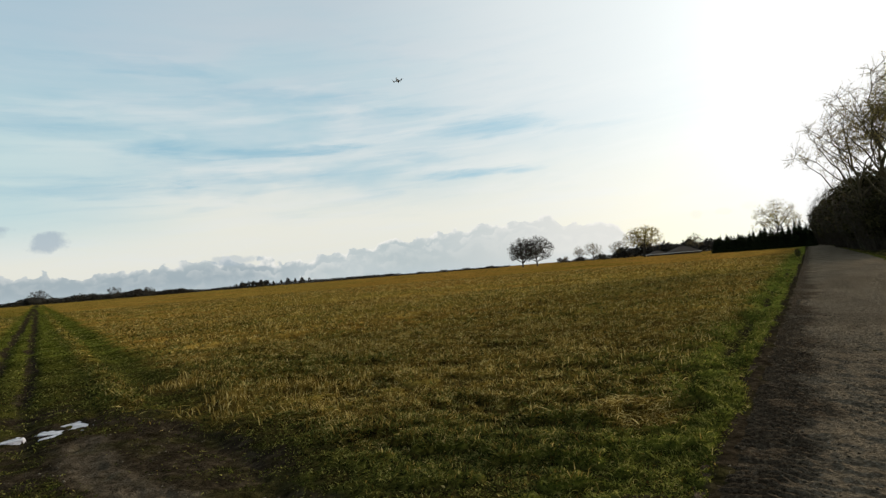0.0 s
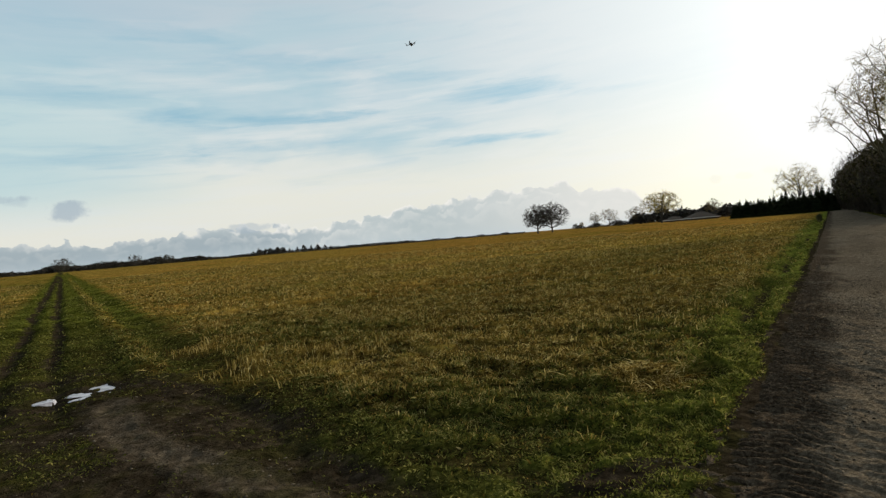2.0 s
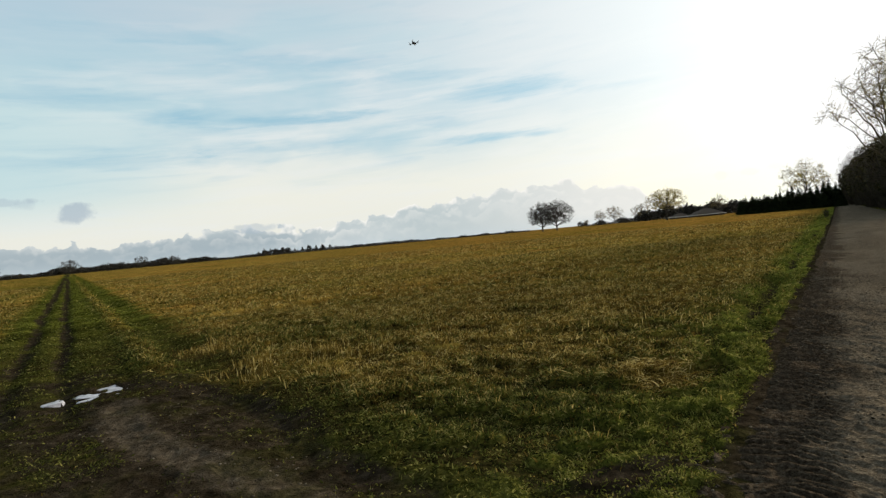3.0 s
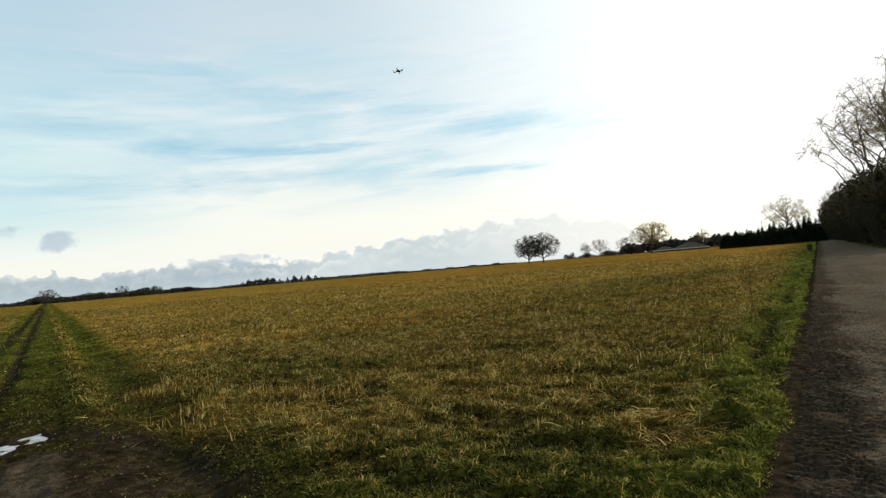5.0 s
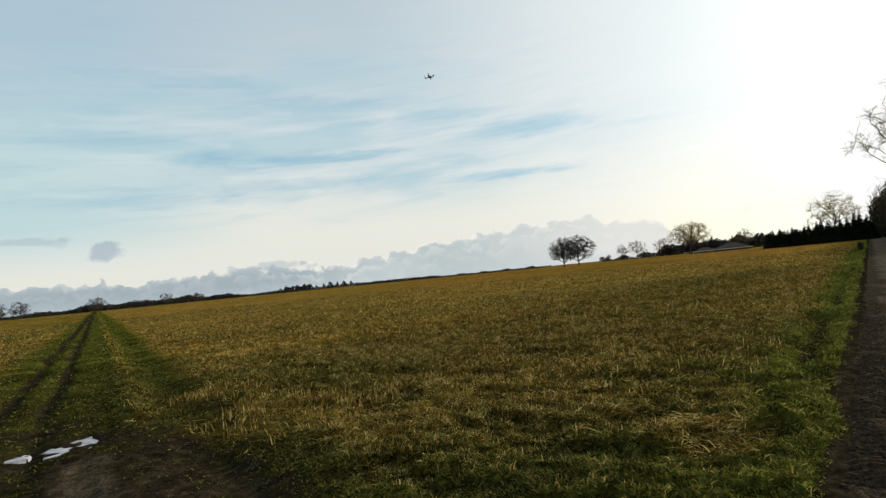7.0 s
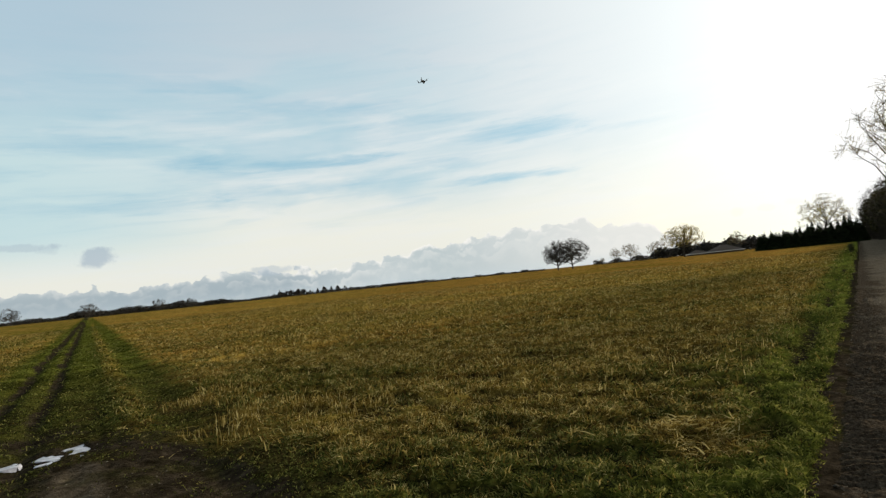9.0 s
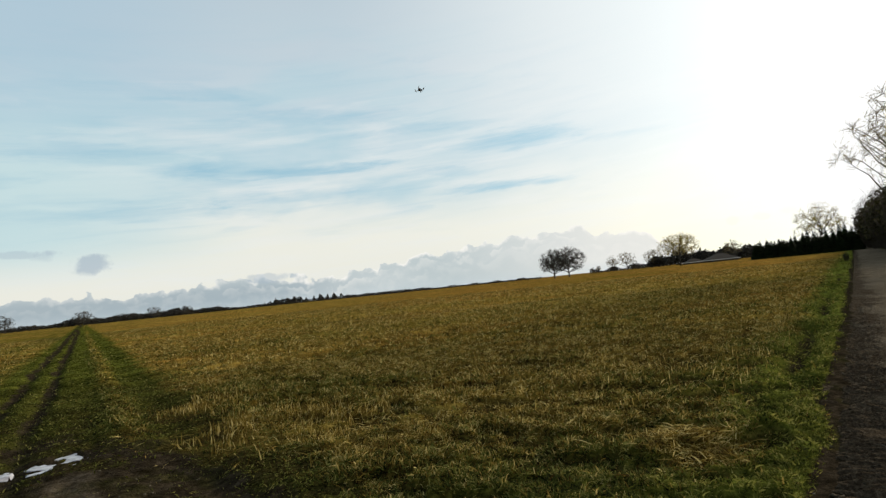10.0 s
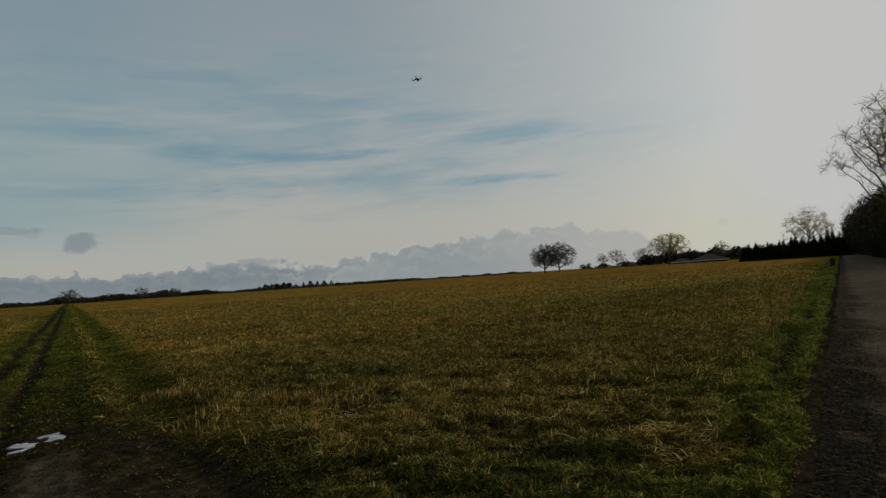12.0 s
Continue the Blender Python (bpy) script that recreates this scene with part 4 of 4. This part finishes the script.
for az, far, tall, wide, seed in ((13.2, 400, 5.0, 3.5, 22), (14.55, 400, 11, 8, 23), (15.9, 400, 12.5, 14, 24), (18.3, 390, 12.0, 14, 25), (25.3, 380, 13, 12, 26)):
    bare_tree(polar(az, far), seed, tall, wide, "small bare tree in a hedge line far across the field", "hedge trees", low=0.15, girth=0.3, mains=11, boughs=8, sprays=6, tips=4, thin=0.026, droop=-0.6)
for az, far, tall, wide, seed in ((-35.75, 520, 11.5, 17, 31), (-41.1, 480, 13.0, 13, 32), (-42.6, 480, 12.4, 14, 33), (-30.3, 560, 11.0, 13, 34), (-27.6, 560, 8.5, 12, 35)):
    bare_tree(polar(az, far), seed, tall, wide, "low round-crowned bare tree by the far wood", "trees by the far wood", low=0.12, girth=0.4, mains=14, boughs=8, sprays=6, tips=3, thin=0.045, droop=-0.5, waist=0.34, twig=OAK, bark=OAK)


def spruce(at, seed, tall):
    """A conifer: trunk and tiers of drooping jagged boughs."""
    r = np.random.default_rng(seed)
    ob = new("conifer_tree")
    ob.location = (*at, float(height(*at)))
    under("trunk", tube_mesh("trunk", [((0, 0, -0.1), (0, 0, tall * 0.96), 0.12, 0.02)], BARK, 6), ob)
    n = 620
    z = tall * (1 - np.sqrt(r.uniform(0, 1, n)) * 0.97)
    reach = (tall - z) * 0.30 * r.uniform(0.6, 1.15, n) + 0.1
    a = r.uniform(0, 2 * np.pi, n)
    out = np.stack([np.cos(a), np.sin(a), 0 * a], 1)
    side = np.stack([-np.sin(a), np.cos(a), 0 * a], 1)
    root = np.stack([0 * z, 0 * z, z], 1)
    tip = root + out * reach[:, None] - np.array([0, 0, 0.35]) * reach[:, None]
    wide = 0.16 + 0.25 * reach
    mid = root + 0.5 * (tip - root) + np.array([0, 0, 0.06])
    verts = np.stack([root, mid - side * wide[:, None], tip, mid + side * wide[:, None]], 1).reshape(-1, 3)
    base = np.arange(n)[:, None] * 4
    tris = np.concatenate([base + [0, 1, 2], base + [0, 2, 3]], 1).reshape(-1, 3)
    under("crown", mesh_of("crown", verts, tris, NEEDLE), ob)
    return tagged(ob, "young dark green spruce in a dense plantation row", "conifer", "conifer plantation")


models = [spruce((0, 0), 41 + k, t) for k, t in enumerate((5.6, 6.2, 5.0))]
r = random.Random(4)
spots = []
for row in range(3):
    for k in range(34):
        az = 27.15 + 0.225 * k + r.uniform(-0.09, 0.09)
        spots.append((az, 206 + 5 * row + r.uniform(-1.5, 1.5)))
for k, (az, far) in enumerate(spots):
    x, y = polar(az, far)
    grow_up = (0.96 + 0.045 * (az - 27.15)) * (r.uniform(0.72, 1.0) if k % 4 else r.uniform(1.0, 1.3))
    m = Matrix.Translation((x, y, float(height(x, y)))) @ Matrix.Rotation(r.uniform(0, 6), 4, "Z") @ Matrix.Diagonal((1.15, 1.15, grow_up, 1))
    if k < 3:
        models[k].matrix_basis = m
    else:
        copy_thing(models[k % 3], m)


def thicket(at, seed, tall, wide, label, name="hedge_shrub", count=2600, group=""):
    """A dense leafless shrub: many thin stems and a mass of twigs and dark leaves."""
    g = np.random.default_rng(seed)
    ob = new(name)
    ob.location = (*at, float(height(*at)))
    stems = []
    for _ in range(110):
        a, q = g.uniform(0, 6.28), g.uniform(0.2, 1) ** 0.5
        foot = np.array([0.25 * wide * q * math.cos(a), 0.25 * wide * q * math.sin(a), -0.1])
        head = np.array([0.5 * wide * q * math.cos(a + g.normal(0, 0.3)), 0.5 * wide * q * math.sin(a), tall * g.uniform(0.6, 1.16) * (1 - 0.3 * q)])
        mid = 0.5 * (foot + head) + g.normal(0, 0.04 * wide, 3)
        stems += [(foot, mid, 0.05, 0.03), (mid, head, 0.03, 0.008)]
        for _ in range(5):
            t = g.uniform(0.2, 1)
            p = mid + (head - mid) * t
            stems.append((p, p + g.normal(0, 0.09 * wide, 3) + [0, 0, 0.06 * tall], 0.018, 0.008))
    under("branchwork", tube_mesh("branchwork", stems, DEAD, 3), ob)
    u = g.normal(0, 1, (count, 3))
    u /= np.linalg.norm(u, axis=1, keepdims=True)
    u *= g.uniform(0.25, 1, (count, 1)) ** 0.45
    lump = 0.74 + 0.46 * np.array([noise.noise(Vector(v * 2.3) + Vector((seed, 0, 0))) for v in u])
    c = np.stack([u[:, 0] * wide / 2 * lump, u[:, 1] * wide / 2 * lump, tall * (0.5 + 0.5 * u[:, 2] * lump)], 1)
    a, b = g.normal(0, 1, (count, 3)), g.normal(0, 1, (count, 3))
    size = g.uniform(0.10, 0.34, (count, 1)) * (tall / 9)
    a *= size / np.linalg.norm(a, axis=1, keepdims=True)
    b *= 0.6 * size / np.linalg.norm(b, axis=1, keepdims=True)
    verts = np.stack([c - a, c + b, c + a, c - b], 1).reshape(-1, 3)
    base = np.arange(count)[:, None] * 4
    tris = np.concatenate([base + [0, 1, 2], base + [0, 2, 3]], 1).reshape(-1, 3)
    under("foliage", mesh_of("foliage", verts, tris, IVY), ob)
    return tagged(ob, label, "shrub", group)


def plant_thicket():
    r = random.Random(9)
    label = "dense dark thicket of leafless bushes along the road"
    models = [thicket((0, 0), 50 + k, 9.5, 8.0, label, group="roadside thicket", count=4200) for k in range(3)]
    k = 0
    for u in np.r_[np.arange(74, 150, 7.0), np.arange(158, 310, 14.0)]:
        for w in (7.6, 13.0):
            x, y = road_point(u + r.uniform(-1.5, 1.5), w + r.uniform(-0.8, 0.8))
            s = (1.0 + 0.0045 * (u - 78)) * r.uniform(0.9, 1.12)
            m = Matrix.Translation((x, y, float(height(x, y)))) @ Matrix.Rotation(r.uniform(0, 6), 4, "Z") @ Matrix.Diagonal((s, s, s * r.uniform(0.85, 1.08), 1))
            if k < 3:
                models[k].matrix_basis = m
            else:
                copy_thing(models[k % 3], m)
            k += 1


plant_thicket()
bush = thicket(road_point(76, -0.9), 71, 9.5, 8.0, "low dark bush where the verge meets the road", count=1500)
bush.scale = (0.09, 0.09, 0.12)


def far_wood(name, az0, az1, far, tall, seed, label, step=0.075, spiky=0.0):
    """A distant strip of woodland: trunks with domes of twigs, as one stretch."""
    g = np.random.default_rng(seed)
    verts, tris = [], []
    n = 0
    az = az0
    while az < az1:
        x, y = polar(az, far + g.uniform(-25, 25))
        z = float(height(x, y))
        t = tall(az) * g.uniform(0.75, 1.15)
        w = t * g.uniform(0.7, 1.1) * (1 - 0.6 * spiky)
        m = 90
        u = g.normal(0, 1, (m, 3))
        u /= np.linalg.norm(u, axis=1, keepdims=True)
        u *= g.uniform(0.2, 1, (m, 1)) ** 0.5
        c = np.stack([u[:, 0] * w / 2, u[:, 1] * w / 2, t * (0.5 + 0.5 * u[:, 2])], 1)
        if spiky:
            c[:, :2] *= (1.25 - c[:, 2:3] / t)
        a, b = g.normal(0, 1, (m, 3)), g.normal(0, 1, (m, 3))
        a *= 0.16 * t / np.linalg.norm(a, axis=1, keepdims=True)
        b *= 0.07 * t / np.linalg.norm(b, axis=1, keepdims=True)
        verts.append((np.stack([c - a, c + b, c + a, c - b], 1) + [x, y, z]).reshape(-1, 3))
        base = n + np.arange(m)[:, None] * 4
        tris.append(np.concatenate([base + [0, 1, 2], base + [0, 2, 3]], 1).reshape(-1, 3))
        n += 4 * m
        az += step * g.uniform(0.6, 1.4) * 600 / far
    ob = new(name, mesh_of(name, np.concatenate(verts), np.concatenate(tris), FAR_WOOD))
    return tagged(ob, label, "woodland", kind="stuff")


FAR_LABEL = "distant dark strip of leafless woodland along the horizon"
far_wood("woodland", -58, -19.5, 640, lambda a: (6.2 + 1.1 * math.sin(a * 1.7)) * (1 - 0.55 * float(ease(-28, -22, a))) * (1 - 0.35 * float(ease(-36.5, -38.5, a))), 61, FAR_LABEL)
far_wood("woodland", -20.6, -12.5, 560, lambda a: 6.4 if -19.6 < a < -17 else 3.6 + 2.6 * (math.sin(a * 9.0) > 0.75), 62, "distant dark copse with a few conifers at the field's end", 0.12, 0.35)
far_wood("woodland", -12.5, -4.5, 600, lambda a: 3.2, 63, FAR_LABEL)
far_wood("woodland", -4.5, 7.5, 700, lambda a: 2.2 + 1.0 * (math.sin(a * 2.6) > 0.5), 64, FAR_LABEL)
far_wood("hedge", 12.5, 27.5, 410, lambda a: 2.6 + 5.4 * float(ease(15.5, 20.5, a)) + 1.2 * math.sin(a * 3.1), 65, "far hedge and scrub behind the field's edge", 0.10)
far_wood("woodland", 33.5, 40.5, 330, lambda a: 7.0, 66, "bare wood beyond the bend of the road", 0.10)
far_wood("woodland", 40.5, 62, 150, lambda a: 8.0, 67, "bare wood behind the roadside trees", 0.10)


# ---- farm roofs ----
def low_barn(az, far, wide, deep, eaves, ridge, turn):
    """A long low barn under a hipped roof, with pale strips along its eaves for sunlit roof edges."""
    wall = plain("weathered_barn_boards", (0.07, 0.06, 0.05), 0.85)
    tiles = plain("weathered_roof_sheets", (0.075, 0.060, 0.048), 0.7)
    lit_edge = plain("pale_lit_eaves", (0.60, 0.57, 0.52), 0.6)
    x, y = polar(az, far)
    ob = new("barn")
    ob.matrix_basis = Matrix.Translation((x, y, float(height(x, y)) - 0.05)) @ Matrix.Rotation(radians(-az + turn), 4, "Z")

    def block(name, size, place, mat, label=""):
        bm = bmesh.new()
        bmesh.ops.create_cube(bm, size=1)
        bmesh.ops.scale(bm, vec=size, verts=bm.verts)
        bmesh.ops.translate(bm, vec=place, verts=bm.verts)
        part(name, bm, mat, ob, label)

    block("wall", (wide, deep, eaves), (0, 0, eaves / 2), wall)
    a, b, c = wide / 2 + 0.5, deep / 2 + 0.5, wide / 2 - 0.5 * deep
    bm = bmesh.new()
    low = [bm.verts.new((px, py, eaves + 0.02)) for px, py in ((-a, -b), (a, -b), (a, b), (-a, b))]
    top = [bm.verts.new((px, py, eaves + 0.20)) for px, py in ((-a, -b), (a, -b), (a, b), (-a, b))]
    comb = [bm.verts.new((px, 0, ridge)) for px in (-c, c)]
    bm.faces.new(low[::-1])
    for k in range(4):
        bm.faces.new((low[k], low[(k + 1) % 4], top[(k + 1) % 4], top[k]))
    for ring in ((top[0], top[1], comb[1], comb[0]), (top[1], top[2], comb[1]), (top[2], top[3], comb[0], comb[1]), (top[3], top[0], comb[0])):
        bm.faces.new(ring)
    bmesh.ops.recalc_face_normals(bm, faces=bm.faces)
    part("roof", bm, tiles, ob)
    # pale strips added at the eaves for sun grazing the roof
    for s in (-1, 1):
        block("lit_eaves_strip", (2 * a + 0.1, 0.06, 0.34), (0, s * (b + 0.04), eaves + 0.10), lit_edge, "pale strip added for sunlight along the roof edge")
        block("lit_eaves_strip", (0.06, 2 * b, 0.34), (s * (a + 0.04), 0, eaves + 0.10), lit_edge, "pale strip added for sunlight along the roof edge")
    block("ridge_cap", (2 * c + 0.3, 0.35, 0.12), (0, 0, ridge + 0.02), tiles)
    return tagged(ob, "low farm barn with a hipped roof and pale sunlit-looking eaves", "barn", "farm barns")


low_barn(21.9, 330, 8.5, 7, 0.8, 3.0, 25)
low_barn(24.2, 320, 14.0, 11, 0.9, 4.2, 25)


# ---- quadcopter ----
def quadcopter(at, m):
    frame_mat = plain("black_carbon_frame", (0.025, 0.025, 0.027), 0.45)
    pale = plain("grey_plastic", (0.35, 0.36, 0.36), 0.5)
    dark = plain("dark_metal_motor", (0.05, 0.05, 0.055), 0.35, 0.7)
    ob = new("quadcopter")
    ob.matrix_basis = Matrix.Translation(at) @ m

    def box(name, size, place, mat, parent, turn=0.0, bevel=0.006, label=""):
        bm = bmesh.new()
        bmesh.ops.create_cube(bm, size=1)
        bmesh.ops.scale(bm, vec=size, verts=bm.verts)
        bmesh.ops.bevel(bm, geom=bm.edges[:], offset=bevel, segments=2, affect="EDGES")
        bmesh.ops.transform(bm, matrix=Matrix.Translation(place) @ Matrix.Rotation(turn, 4, "Z"), verts=bm.verts)
        return part(name, bm, mat, parent, label)

    box("body", (0.16, 0.09, 0.05), (0, 0, 0), frame_mat, ob)
    box("battery", (0.11, 0.05, 0.04), (0, 0, 0.047), dark, ob, label="black battery pack strapped on top")
    box("camera_mount", (0.04, 0.05, 0.05), (0.09, 0, 0.0), dark, ob)
    for k in range(4):
        a = math.pi / 4 + k * math.pi / 2
        ex, ey = 0.19 * math.cos(a), 0.19 * math.sin(a)
        arm = box("arm", (0.19, 0.026, 0.014), (0.105 * math.cos(a), 0.105 * math.sin(a), -0.008), frame_mat, ob, a, 0.004)
        bm = bmesh.new()
        bmesh.ops.create_cone(bm, cap_ends=True, segments=20, radius1=0.021, radius2=0.019, depth=0.045, matrix=Matrix.Translation((ex, ey, 0.02)))
        part("motor", bm, dark, arm)
        bm = bmesh.new()
        for s in (0, math.pi):
            ring = []
            for t, w, z in ((0.008, 0.008, 0), (0.04, 0.013, 0.003), (0.09, 0.011, 0.002), (0.115, 0.004, 0)):
                for e in (-1, 1):
                    v = Matrix.Rotation(s + 0.6 * k, 4, "Z") @ Vector((t, e * w, 0.046 + z * e))
                    ring.append(bm.verts.new((v.x + ex, v.y + ey, v.z)))
            for q in range(0, 6, 2):
                bm.faces.new((ring[q], ring[q + 1], ring[q + 3], ring[q + 2]))
        bmesh.ops.solidify(bm, geom=bm.faces[:], thickness=0.003)
        part("propeller", bm, pale, arm, "two-bladed grey propeller")
        box("landing_leg", (0.012, 0.012, 0.05), (0.15 * math.cos(a), 0.15 * math.sin(a), -0.038), frame_mat, ob, a, 0.003)
    return tagged(ob, "small black four-armed racing drone hovering over the field", "drone")


quadcopter(Vector(HERE) + toward(-3.0, 20.2) * 25.0, Matrix.Rotation(radians(35), 4, "Z") @ Matrix.Rotation(radians(-8), 4, "X"))


# ---- dry weeds ----
def dry_weed(x, y, tall, seed):
    """A dead stalk with a few side stems and seed heads."""
    r = random.Random(seed)
    stems, heads = [], []
    p = Vector((0, 0, -0.02))
    way = Vector((r.gauss(0, 0.12), r.gauss(0, 0.12), 1)).normalized()
    for k in range(5):
        q = p + way * tall / 5
        stems.append((tuple(p), tuple(q), 0.005 - 0.0006 * k, 0.0044 - 0.0006 * k))
        if k > 1:
            for _ in range(2):
                side = (way + Vector((r.gauss(0, 0.6), r.gauss(0, 0.6), 0.3))).normalized()
                tip = q + side * tall * r.uniform(0.12, 0.25)
                stems.append((tuple(q), tuple(tip), 0.003, 0.002))
                heads.append((tuple(tip), tuple(tip + side * 0.035), 0.008, 0.003))
        p, way = q, (way + Vector((r.gauss(0, 0.1), r.gauss(0, 0.1), 0))).normalized()
    ob = new("dry_weed")
    ob.location = (x, y, float(height(x, y)))
    under("stalk", tube_mesh("stalk", stems, STRAW, 4), ob)
    for head in heads:
        under("seed_head", tube_mesh("seed_head", [head], STRAW, 5), ob)
    return tagged(ob, "dead straw-coloured weed stalk standing in the field", "weed", "dry weeds")


for x, y, tall, seed in ((5.7, 10.4, 0.5, 1), (6.4, 11.9, 0.55, 2), (4.5, 9.2, 0.4, 3), (-5.0, 9.6, 0.45, 4), (-4.7, 9.9, 0.4, 5), (8.6, 15.6, 0.6, 6)):
    dry_weed(x, y, tall, seed)
